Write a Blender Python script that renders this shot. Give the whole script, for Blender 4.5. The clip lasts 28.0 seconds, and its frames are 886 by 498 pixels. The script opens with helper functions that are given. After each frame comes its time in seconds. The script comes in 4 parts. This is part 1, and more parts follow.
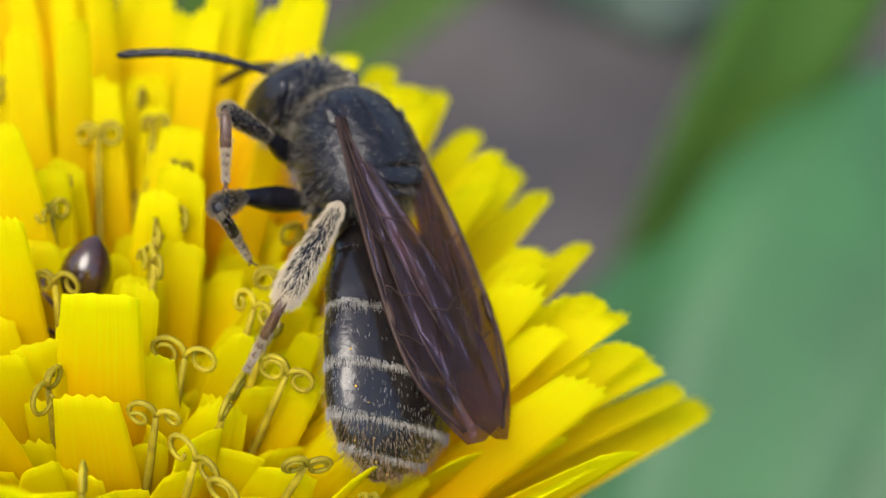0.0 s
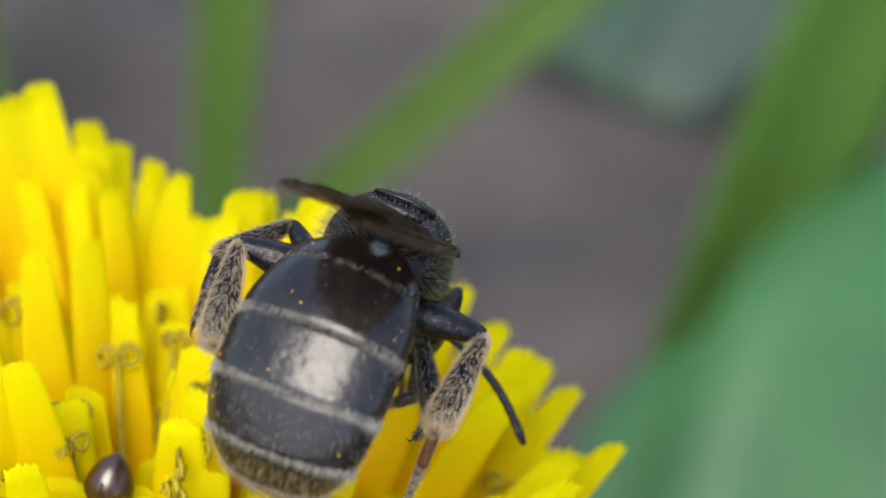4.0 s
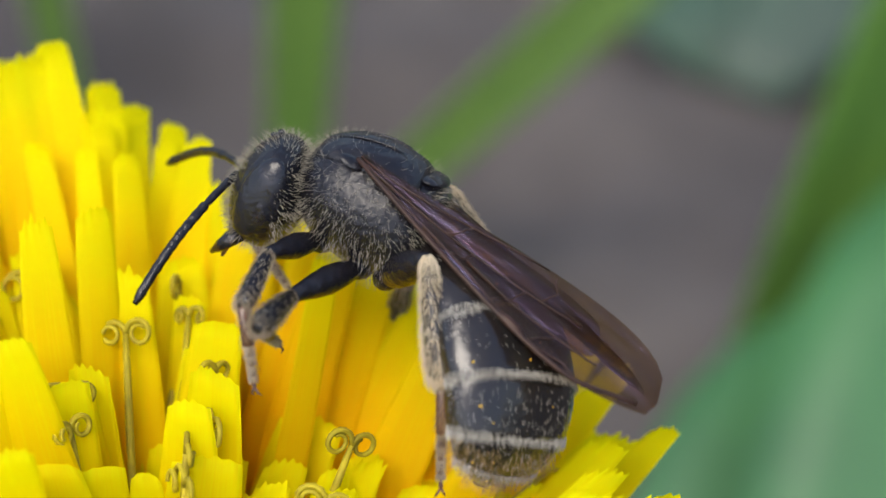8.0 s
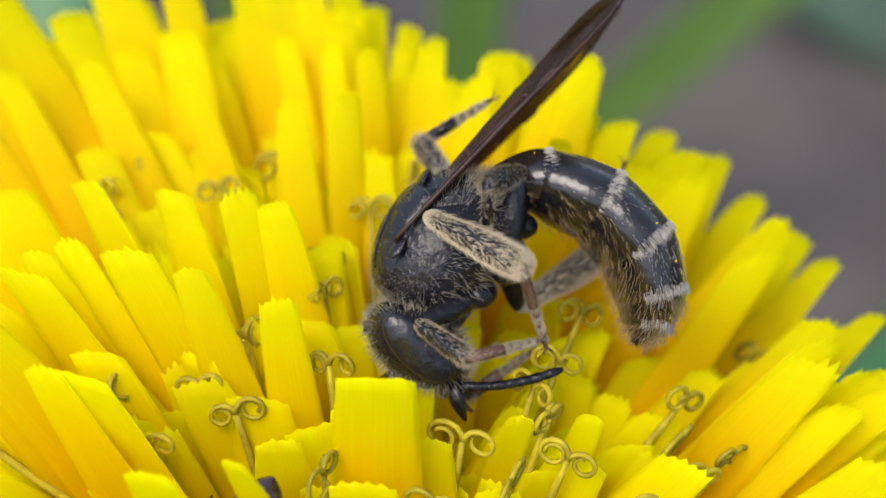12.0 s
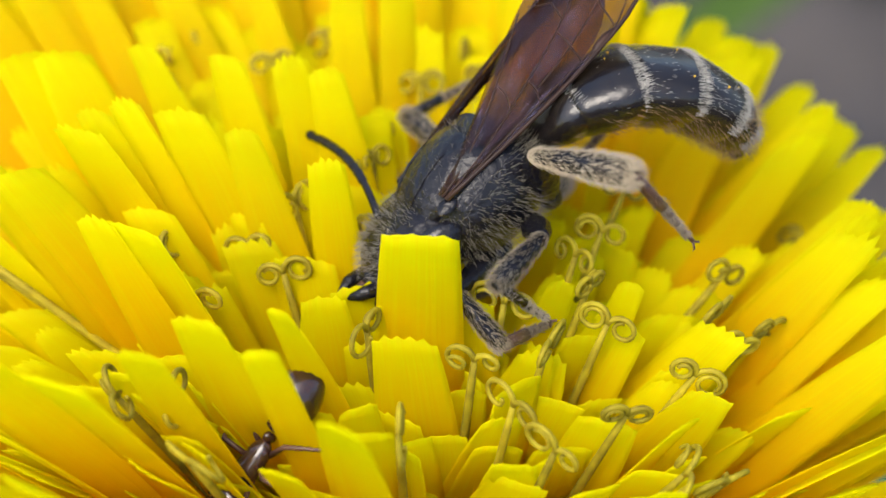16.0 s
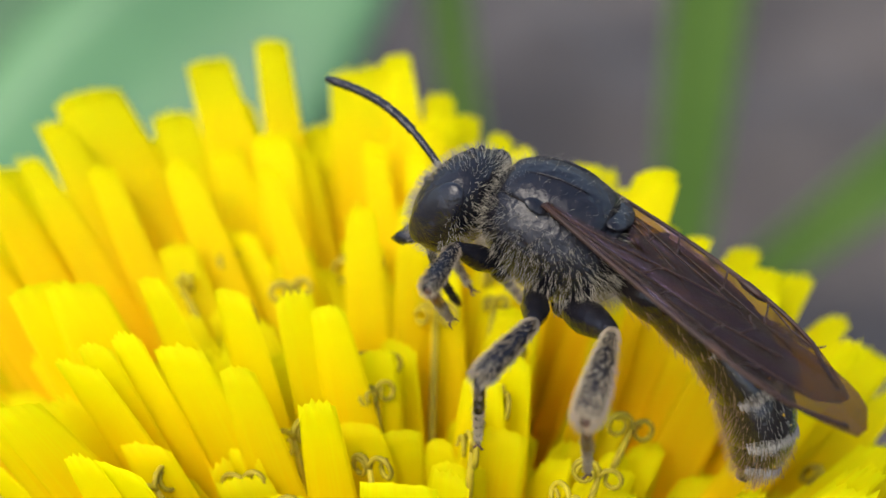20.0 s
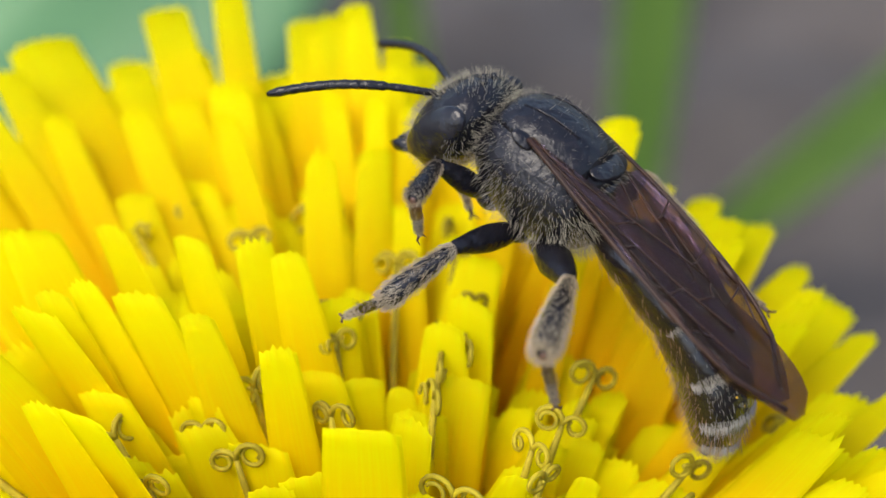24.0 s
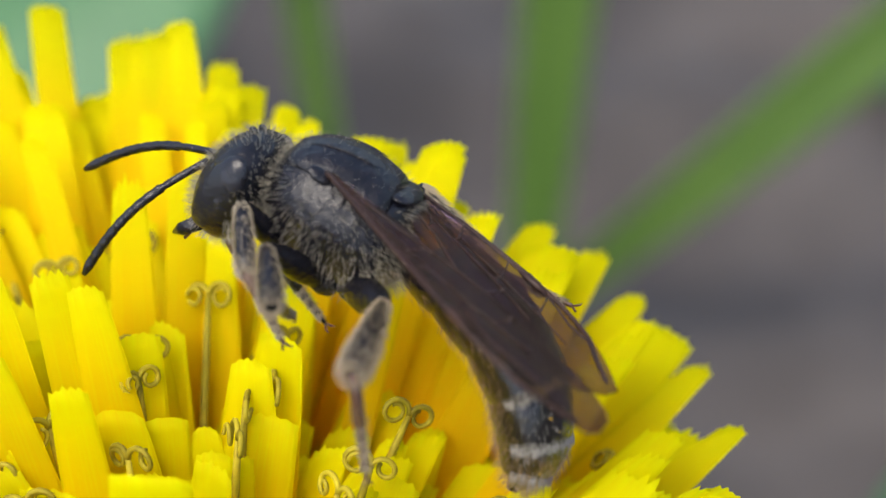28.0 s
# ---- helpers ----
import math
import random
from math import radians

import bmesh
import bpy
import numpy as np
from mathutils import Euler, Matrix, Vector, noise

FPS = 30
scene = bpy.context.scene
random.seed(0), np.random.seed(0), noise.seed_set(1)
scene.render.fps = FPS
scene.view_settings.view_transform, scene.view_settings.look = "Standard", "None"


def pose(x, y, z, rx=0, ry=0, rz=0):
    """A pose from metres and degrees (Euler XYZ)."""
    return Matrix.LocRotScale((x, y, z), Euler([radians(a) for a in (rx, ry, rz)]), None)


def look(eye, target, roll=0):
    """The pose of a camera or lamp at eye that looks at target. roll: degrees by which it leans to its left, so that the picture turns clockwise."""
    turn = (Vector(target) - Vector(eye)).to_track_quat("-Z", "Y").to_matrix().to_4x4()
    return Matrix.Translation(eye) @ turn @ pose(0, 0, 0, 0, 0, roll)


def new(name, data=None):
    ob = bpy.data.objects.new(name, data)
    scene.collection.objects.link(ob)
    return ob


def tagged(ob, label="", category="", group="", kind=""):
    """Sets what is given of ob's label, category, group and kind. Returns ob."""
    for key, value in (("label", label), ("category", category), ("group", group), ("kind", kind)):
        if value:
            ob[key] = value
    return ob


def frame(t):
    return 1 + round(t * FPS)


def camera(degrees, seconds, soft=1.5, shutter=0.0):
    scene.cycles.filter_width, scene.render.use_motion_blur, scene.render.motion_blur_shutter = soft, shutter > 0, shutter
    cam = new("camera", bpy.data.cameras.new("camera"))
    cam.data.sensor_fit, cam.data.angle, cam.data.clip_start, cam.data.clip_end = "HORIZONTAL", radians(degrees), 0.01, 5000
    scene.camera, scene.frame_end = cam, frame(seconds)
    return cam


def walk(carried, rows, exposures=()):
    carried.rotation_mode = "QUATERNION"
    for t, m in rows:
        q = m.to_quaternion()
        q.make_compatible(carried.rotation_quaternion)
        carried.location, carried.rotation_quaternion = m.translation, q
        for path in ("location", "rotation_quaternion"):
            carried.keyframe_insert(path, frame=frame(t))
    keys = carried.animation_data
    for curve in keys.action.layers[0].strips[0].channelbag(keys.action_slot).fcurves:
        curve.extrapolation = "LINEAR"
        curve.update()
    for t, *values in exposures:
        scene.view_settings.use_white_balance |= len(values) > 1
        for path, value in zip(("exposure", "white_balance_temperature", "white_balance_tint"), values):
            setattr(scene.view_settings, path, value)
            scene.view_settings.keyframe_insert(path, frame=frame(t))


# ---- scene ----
# ---- camera and its way ----
MM = 0.001
cam = camera(24.0, 28.0, soft=1.5)
cam.data.dof.use_dof = True
cam.data.dof.focus_distance = 0.0404
cam.data.dof.aperture_fstop = 76.0
WALK = [
    (0.0, pose(0.00530, -0.02931, 0.15495, 47.15, -5.64, -4.09)),
    (0.5, pose(0.00512, -0.02843, 0.15610, 47.50, -5.09, -4.23)),
    (1.0, pose(0.00467, -0.02850, 0.15634, 48.00, -4.61, -3.92)),
    (1.5, pose(0.00433, -0.02765, 0.15683, 48.32, -4.02, -3.86)),
    (2.0, pose(0.00429, -0.02672, 0.15734, 48.65, -3.72, -4.07)),
    (2.5, pose(0.00500, -0.02625, 0.15709, 48.95, -3.62, -4.36)),
    (4.5, pose(0.00548, -0.02650, 0.15639, 49.18, -3.48, -4.98)),
    (5.0, pose(0.00544, -0.02599, 0.15598, 49.39, -3.44, -4.77)),
    (5.5, pose(0.00511, -0.02487, 0.15519, 49.68, -3.46, -4.04)),
    (6.0, pose(0.00553, -0.02520, 0.15470, 49.91, -2.74, -3.97)),
    (6.5, pose(0.00620, -0.02518, 0.15486, 49.93, -2.29, -4.08)),
    (7.0, pose(0.00838, -0.02441, 0.15449, 49.53, -1.71, -4.74)),
    (7.5, pose(0.00846, -0.02412, 0.15426, 49.05, -1.49, -4.21)),
    (8.0, pose(0.00702, -0.02398, 0.15399, 48.53, -1.68, -3.15)),
    (8.5, pose(0.00684, -0.02400, 0.15370, 48.52, -0.94, -3.27)),
    (9.0, pose(0.00695, -0.02473, 0.15366, 48.73, -0.89, -2.72)),
    (9.5, pose(0.00687, -0.02632, 0.15452, 49.13, -0.79, -1.81)),
    (10.0, pose(0.00670, -0.02754, 0.15534, 49.32, -0.55, -0.95)),
    (10.5, pose(0.00635, -0.02773, 0.15553, 49.18, -0.17, -0.34)),
    (11.0, pose(0.00585, -0.02775, 0.15548, 49.00, 0.00, -0.00)),
    (11.5, pose(0.00564, -0.02760, 0.15513, 48.40, 0.08, 0.55)),
    (12.0, pose(0.00509, -0.02767, 0.15429, 48.15, -0.20, 0.80)),
    (12.5, pose(0.00450, -0.02771, 0.15379, 47.76, -0.47, 0.90)),
    (13.0, pose(0.00417, -0.02787, 0.15309, 47.44, -0.79, 1.12)),
    (13.5, pose(0.00406, -0.02764, 0.15253, 46.88, -0.85, 1.19)),
    (15.5, pose(0.00521, -0.02910, 0.15361, 46.93, -0.41, 2.31)),
    (16.0, pose(0.00546, -0.02937, 0.15343, 46.92, -0.02, 2.92)),
    (16.5, pose(0.00534, -0.02982, 0.15339, 46.89, 0.08, 3.51)),
    (17.0, pose(0.00471, -0.03025, 0.15353, 46.82, 0.05, 3.95)),
    (17.5, pose(0.00378, -0.03066, 0.15381, 47.02, 0.07, 4.41)),
    (18.0, pose(0.00396, -0.03119, 0.15395, 47.91, 0.49, 5.19)),
    (18.5, pose(0.00581, -0.03158, 0.15429, 48.93, 1.13, 5.84)),
    (19.0, pose(0.00853, -0.03158, 0.15459, 49.72, 1.74, 6.64)),
    (19.5, pose(0.00906, -0.03031, 0.15483, 50.31, 2.44, 7.28)),
    (20.0, pose(0.00946, -0.02756, 0.15481, 50.86, 2.77, 7.77)),
    (20.5, pose(0.00947, -0.02705, 0.15439, 51.24, 2.64, 7.24)),
    (21.0, pose(0.01057, -0.02723, 0.15439, 51.11, 2.68, 7.02)),
    (21.5, pose(0.01068, -0.02765, 0.15416, 51.07, 2.60, 6.99)),
    (22.0, pose(0.00999, -0.02805, 0.15396, 50.81, 2.41, 7.20)),
    (22.5, pose(0.00964, -0.02791, 0.15389, 50.56, 2.28, 7.27)),
    (24.5, pose(0.00906, -0.02738, 0.15415, 50.08, 1.74, 6.19)),
    (25.0, pose(0.00911, -0.02677, 0.15390, 50.21, 1.66, 5.79)),
    (25.5, pose(0.00915, -0.02612, 0.15353, 50.29, 1.45, 5.59)),
    (26.0, pose(0.00883, -0.02608, 0.15335, 50.15, 0.71, 5.00)),
    (26.5, pose(0.00923, -0.02542, 0.15196, 50.36, -0.10, 4.71)),
    (27.0, pose(0.00973, -0.02584, 0.15267, 50.28, -0.35, 4.17)),
    (27.5, pose(0.01021, -0.02619, 0.15316, 50.25, -0.11, 4.55)),
    (28.0, pose(0.01130, -0.02560, 0.15337, 50.10, 0.70, 5.05)),
]
walk(cam, WALK, exposures=((0, 1.34), (28, 1.38)))

# ---- light: a bright, hazy sky and a softened sun ----
world = bpy.data.worlds.new("sky")
scene.world = world
scene.cycles.max_bounces, scene.cycles.diffuse_bounces = 16, 10
world.use_nodes = True
nt = world.node_tree
sky = nt.nodes.new("ShaderNodeTexSky")
sky.sky_type = "NISHITA"
sky.sun_disc = False
sky.sun_elevation = radians(59)
sky.sun_rotation = radians(-144)
sky.dust_density = 3.0
nt.links.new(sky.outputs[0], nt.nodes["Background"].inputs[0])
nt.nodes["Background"].inputs[1].default_value = 0.15
sun = new("sun", bpy.data.lights.new("sun", "SUN"))
sun.data.energy = 1.3
sun.data.angle = radians(40)
sun.data.color = (1.0, 0.95, 0.86)
sun.matrix_world = look((0, 0, 1), (0.30, 0.42, 1 - 0.86))


# ---- materials ----
def material(name, base, rough=0.5, metal=0.0, spots=None, streak=None, foot=None, scale=900.0, bump=0.0, translucent=0.0, per_thing=0.0, **extra):
    """A principled surface with a noise between two colours, a fine bump, light let through, and a change from piece to piece."""
    m = bpy.data.materials.new(name)
    m.use_nodes = True
    nodes, links = m.node_tree.nodes, m.node_tree.links
    b = nodes["Principled BSDF"]
    b.inputs["Roughness"].default_value = rough
    b.inputs["Metallic"].default_value = metal
    for k, v in extra.items():
        b.inputs[k.replace("_", " ")].default_value = v
    where = nodes.new("ShaderNodeTexCoord")
    grain = nodes.new("ShaderNodeTexNoise")
    grain.inputs["Scale"].default_value = scale
    grain.inputs["Detail"].default_value = 5
    if streak:
        stretch = nodes.new("ShaderNodeMapping")
        stretch.inputs["Scale"].default_value = (streak, 1.0, 1.0)
        links.new(where.outputs["UV"], stretch.inputs["Vector"])
        links.new(stretch.outputs["Vector"], grain.inputs["Vector"])
    else:
        links.new(where.outputs["Object"], grain.inputs["Vector"])
    mix = nodes.new("ShaderNodeMix")
    mix.data_type = "RGBA"
    mix.inputs["A"].default_value = (*base, 1)
    mix.inputs["B"].default_value = (*(spots or base), 1)
    ramp = nodes.new("ShaderNodeMapRange")
    ramp.inputs["From Min"].default_value, ramp.inputs["From Max"].default_value = 0.35, 0.65
    links.new(grain.outputs["Fac"], ramp.inputs["Value"])
    links.new(ramp.outputs["Result"], mix.inputs["Factor"])
    tint = mix.outputs["Result"]
    if foot:
        split = nodes.new("ShaderNodeSeparateXYZ")
        links.new(where.outputs["UV"], split.inputs[0])
        rise = nodes.new("ShaderNodeMapRange")
        rise.inputs["From Min"].default_value, rise.inputs["From Max"].default_value = 0.25, 0.85
        rise.inputs["To Min"].default_value, rise.inputs["To Max"].default_value = 1.0, 0.0
        links.new(split.outputs["Y"], rise.inputs["Value"])
        deep = nodes.new("ShaderNodeMix")
        deep.data_type = "RGBA"
        deep.inputs["B"].default_value = (*foot, 1)
        links.new(rise.outputs["Result"], deep.inputs["Factor"])
        links.new(tint, deep.inputs["A"])
        tint = deep.outputs["Result"]
    if per_thing:
        info = nodes.new("ShaderNodeObjectInfo")
        vary = nodes.new("ShaderNodeMapRange")
        vary.inputs["To Min"].default_value, vary.inputs["To Max"].default_value = 1 - per_thing, 1 + per_thing * 0.4
        links.new(info.outputs["Random"], vary.inputs["Value"])
        hsv = nodes.new("ShaderNodeHueSaturation")
        links.new(vary.outputs["Result"], hsv.inputs["Value"])
        links.new(tint, hsv.inputs["Color"])
        tint = hsv.outputs["Color"]
    links.new(tint, b.inputs["Base Color"])
    if bump:
        fine = nodes.new("ShaderNodeBump")
        fine.inputs["Strength"].default_value = bump
        fine.inputs["Distance"].default_value = 0.0001
        links.new(grain.outputs["Fac"], fine.inputs["Height"])
        links.new(fine.outputs["Normal"], b.inputs["Normal"])
    if translucent:
        thru = nodes.new("ShaderNodeBsdfTranslucent")
        links.new(tint, thru.inputs["Color"])
        both = nodes.new("ShaderNodeMixShader")
        both.inputs[0].default_value = translucent
        links.new(b.outputs[0], both.inputs[1])
        links.new(thru.outputs[0], both.inputs[2])
        links.new(both.outputs[0], nodes["Material Output"].inputs[0])
    return m


YELLOW = material("petal_yellow", (0.92, 0.90, 0.0), 0.6, spots=(0.92, 0.83, 0.0), streak=13.0, foot=(0.93, 0.56, 0.0), scale=2.4, bump=0.45, translucent=0.80, per_thing=0.06, Specular_IOR_Level=0.12)
OLIVE = material("style_olive", (0.40, 0.32, 0.013), 0.6, spots=(0.27, 0.21, 0.012), scale=3000, bump=0.5, translucent=0.2, per_thing=0.25, Specular_IOR_Level=0.2)
GREEN = material("grass_green", (0.068, 0.138, 0.020), 0.55, spots=(0.088, 0.165, 0.026), scale=60, translucent=0.3, per_thing=0.2)
TEAL = material("leaf_blue_green", (0.046, 0.165, 0.050), 0.55, spots=(0.030, 0.105, 0.036), scale=40, translucent=0.3, per_thing=0.2)
BRIGHT = material("grass_bright", (0.085, 0.185, 0.028), 0.55, spots=(0.065, 0.15, 0.024), scale=60, translucent=0.3)
MINT = material("leaf_pale_green", (0.09, 0.22, 0.085), 0.5, spots=(0.065, 0.16, 0.065), scale=40, translucent=0.3)
STEM = material("stem_green", (0.25, 0.35, 0.10), 0.5, spots=(0.32, 0.25, 0.12), scale=120, translucent=0.15)
SOIL = material("soil", (0.060, 0.052, 0.047), 0.95, spots=(0.030, 0.026, 0.024), scale=36, bump=0.4)
BLACK = material("chitin", (0.004, 0.004, 0.006), 0.24, spots=(0.009, 0.008, 0.010), scale=5500, bump=0.6, Specular_IOR_Level=0.28)
SHINY = material("chitin_abdomen", (0.006, 0.005, 0.006), 0.20, spots=(0.013, 0.010, 0.008), scale=3500, bump=0.35, Specular_IOR_Level=0.45)
EYE = material("compound_eye", (0.006, 0.006, 0.008), 0.22, spots=(0.010, 0.010, 0.014), scale=6000, bump=0.3, Specular_IOR_Level=0.32)
HAIR = material("pale_hair", (0.40, 0.34, 0.24), 0.6, spots=(0.28, 0.22, 0.14), scale=1500, translucent=0.35, Specular_IOR_Level=0.2)
FUZZ = material("buff_hair", (0.37, 0.34, 0.26), 0.6, spots=(0.25, 0.22, 0.16), scale=1500, translucent=0.3, Specular_IOR_Level=0.2)
GOLD = material("golden_hair", (0.36, 0.25, 0.11), 0.6, spots=(0.24, 0.15, 0.06), scale=1500, translucent=0.35, Specular_IOR_Level=0.2)
CREAM = material("cream_hair", (0.66, 0.57, 0.41), 0.6, spots=(0.50, 0.41, 0.27), scale=1500, translucent=0.35, Specular_IOR_Level=0.2)
DULL = material("leaf_dull", (0.028, 0.070, 0.044), 0.6, spots=(0.026, 0.050, 0.034), scale=40, translucent=0.2)
WHITE = material("white_band_hair", (0.38, 0.36, 0.31), 0.6, spots=(0.26, 0.24, 0.20), scale=2500, translucent=0.3)
BROWN = material("tawny_chitin", (0.085, 0.040, 0.022), 0.38, spots=(0.05, 0.022, 0.014), scale=2500, bump=0.2)
ANT = material("ant_brown", (0.022, 0.009, 0.006), 0.22, spots=(0.042, 0.016, 0.008), scale=2500, bump=0.15, Coat_Weight=0.4)
POLLEN = material("pollen", (0.90, 0.55, 0.02), 0.7, spots=(0.8, 0.45, 0.02), scale=9000, translucent=0.2)
VEIN = material("wing_vein", (0.020, 0.010, 0.007), 0.45, spots=(0.034, 0.016, 0.010), scale=2000, Specular_IOR_Level=0.2)


def wing_film():
    """Smoky membrane: part of the light passes tinted, the rest shines with thin-film colours."""
    m = bpy.data.materials.new("wing_film")
    m.use_nodes = True
    nodes, links = m.node_tree.nodes, m.node_tree.links
    b = nodes["Principled BSDF"]
    b.inputs["Base Color"].default_value = (0.026, 0.019, 0.017, 1)
    b.inputs["Roughness"].default_value = 0.24
    b.inputs["Specular IOR Level"].default_value = 0.6
    b.inputs["IOR"].default_value = 1.62
    b.inputs["Thin Film IOR"].default_value = 1.56
    where = nodes.new("ShaderNodeTexCoord")
    grain = nodes.new("ShaderNodeTexNoise")
    grain.inputs["Scale"].default_value = 1.6
    grain.inputs["Detail"].default_value = 3
    stretch = nodes.new("ShaderNodeMapping")
    stretch.inputs["Scale"].default_value = (3.2, 2.2, 1.0)
    links.new(where.outputs["UV"], stretch.inputs["Vector"])
    links.new(stretch.outputs["Vector"], grain.inputs["Vector"])
    film = nodes.new("ShaderNodeMapRange")
    film.inputs["To Min"].default_value, film.inputs["To Max"].default_value = 225, 320
    links.new(grain.outputs["Fac"], film.inputs["Value"])
    links.new(film.outputs["Result"], b.inputs["Thin Film Thickness"])
    ripple = nodes.new("ShaderNodeBump")
    ripple.inputs["Strength"].default_value = 0.9
    ripple.inputs["Distance"].default_value = 0.0003
    links.new(grain.outputs["Fac"], ripple.inputs["Height"])
    links.new(ripple.outputs["Normal"], b.inputs["Normal"])
    clear = nodes.new("ShaderNodeBsdfTransparent")
    clear.inputs["Color"].default_value = (0.76, 0.63, 0.43, 1)
    both = nodes.new("ShaderNodeMixShader")
    both.inputs[0].default_value = 0.29
    links.new(clear.outputs[0], both.inputs[1])
    links.new(b.outputs[0], both.inputs[2])
    links.new(both.outputs[0], nodes["Material Output"].inputs[0])
    return m


FILM = wing_film()


# ---- helpers of the scene ----
def part(name, bm, mat, parent, label=""):
    me = bpy.data.meshes.new(name)
    bm.to_mesh(me)
    bm.free()
    me.materials.append(mat)
    for p in me.polygons:
        p.use_smooth = True
    ob = new(name, me)
    ob.parent = parent
    if label:
        ob["label"] = label
    return ob


def solid(front, back, rows, cols):
    """A closed thin sheet from two grids of points."""
    bm = bmesh.new()
    f = [bm.verts.new(v) for v in front]
    b = [bm.verts.new(v) for v in back]
    for i in range(rows - 1):
        for j in range(cols - 1):
            q = [i * cols + j, i * cols + j + 1, (i + 1) * cols + j + 1, (i + 1) * cols + j]
            bm.faces.new([f[k] for k in q])
            bm.faces.new([b[k] for k in reversed(q)])
    ring = [j for j in range(cols)] + [i * cols + cols - 1 for i in range(1, rows)]
    ring += [(rows - 1) * cols + j for j in range(cols - 2, -1, -1)] + [i * cols for i in range(rows - 2, 0, -1)]
    for a, c in zip(ring, ring[1:] + ring[:1]):
        bm.faces.new([f[c], f[a], b[a], b[c]])
    bm.verts.index_update()
    uv = bm.loops.layers.uv.new("UVMap")
    for face in bm.faces:
        for corner in face.loops:
            k = corner.vert.index % (rows * cols)
            corner[uv].uv = ((k % cols) / (cols - 1), (k // cols) / (rows - 1))
    return bm


def tube(points, radii, sides=8, caps=True):
    """A round tube along a line of points."""
    bm = bmesh.new()
    rings = []
    pts = [Vector(p) for p in points]
    side = Vector((0.3, 0.2, 1)).cross(pts[1] - pts[0]).normalized()
    for i, p in enumerate(pts):
        t = (pts[min(i + 1, len(pts) - 1)] - pts[max(i - 1, 0)]).normalized()
        side = (side - t * side.dot(t)).normalized()
        up = t.cross(side)
        rings.append([bm.verts.new(p + radii[i] * (math.cos(a) * side + math.sin(a) * up)) for a in (2 * math.pi * k / sides for k in range(sides))])
    for r, s in zip(rings, rings[1:]):
        for k in range(sides):
            bm.faces.new([r[k], r[(k + 1) % sides], s[(k + 1) % sides], s[k]])
    if caps:
        bm.faces.new(list(reversed(rings[0])))
        bm.faces.new(rings[-1])
    return bm


def way(az, th):
    a, t = radians(az), radians(th)
    return Vector((math.sin(t) * math.sin(a), math.sin(t) * math.cos(a), math.cos(t)))


# ---- the dandelion ----
BASE = Vector((0.0036, -0.0018, 0.115))
dandelion = tagged(new("dandelion"), "open yellow dandelion flower head on its stem", "flower")
dandelion.location = BASE
rng = random.Random(7)
LEAN = Vector((3.6, -1.8, 0))
COLS, STEPS = 11, (0, 0.18, 0.32, 0.42, 0.5, 0.58, 0.67, 0.76, 0.85, 0.92, 0.965, 1.0)


def petal(az, th, length, width, bend=0.75, twist=None, cup=None, into=None):
    """One strap-shaped ray floret, from the head's base to its toothed tip."""
    twist = rng.uniform(-20, 20) if twist is None else twist
    cup = rng.uniform(-0.04, 0.12) if cup is None else cup
    out = min(length * math.sin(radians(th)) * 0.24, 2.4)
    a = radians(az)
    p0 = Vector((math.sin(a) * out, math.cos(a) * out, 0.5))
    p2 = way(az, th) * length
    chord = p2 - p0
    p1 = p0 + (chord.normalized() + Vector((0, 0, 1 - bend))).normalized() * (0.55 * chord.length) + Vector((rng.uniform(-0.6, 0.6), rng.uniform(-0.4, 0.4), 0))
    across = Vector((math.cos(a), -math.sin(a), 0))
    skew = radians(rng.uniform(-25, 25))
    ahead = Vector((math.cos(skew), math.sin(skew), 0))
    across = across if across.x > 0 else -across
    across = across.lerp(ahead, 0.8 * max(0.0, min(1.0, (72 - th) / 24))).normalized()
    front, back = [], []
    wave = rng.uniform(0, 6.3)
    taper = rng.uniform(0.22, 0.58)
    ragged = rng.uniform(0.25, 1.1) * (1.0 if th > 40 else 0.6)
    teeth = [rng.uniform(0.1, 1.0) for _ in range(COLS)]
    for u in STEPS:
        c = (1 - u) ** 2 * p0 + 2 * u * (1 - u) * p1 + u * u * p2
        t = (2 * (1 - u) * (p1 - p0) + 2 * u * (p2 - p1)).normalized()
        n0 = t.cross(across).normalized()
        turn = radians(twist) * min(1, u * 1.6)
        side = math.cos(turn) * across + math.sin(turn) * n0
        n = t.cross(side).normalized()
        k = min(1, max(0, (u - 0.12) / 0.45))
        w = 0.42 + (width - 0.42) * k * k * (3 - 2 * k)
        w *= 1 - taper * max(0, (u - 0.5) / 0.5) ** 1.7
        for j in range(COLS):
            s = 2 * j / (COLS - 1) - 1
            lift = cup * w * s * s * (1 - 0.4 * u) + 0.014 * math.cos(s * 15.7) * k + 0.05 * math.sin(6 * u + wave) * s
            tooth = 0.0
            if u == 1.0:
                tooth = ragged * (0.26 * teeth[j] if j % 2 == 0 else -0.03) - 0.15 * abs(s) ** 3
            elif u > 0.95:
                tooth = -0.08 * abs(s) ** 3
            p = c + side * (s * w / 2) + n * lift + t * tooth
            front.append(p * MM)
            back.append((p - n * (0.03 + 0.06 * (1 - k))) * MM)
    bm = solid(front, back, len(STEPS), COLS)
    if into:
        me = bpy.data.meshes.new("petal")
        bm.to_mesh(me)
        bm.free()
        into.from_mesh(me)
        return None
    return part("petal", bm, YELLOW, dandelion)


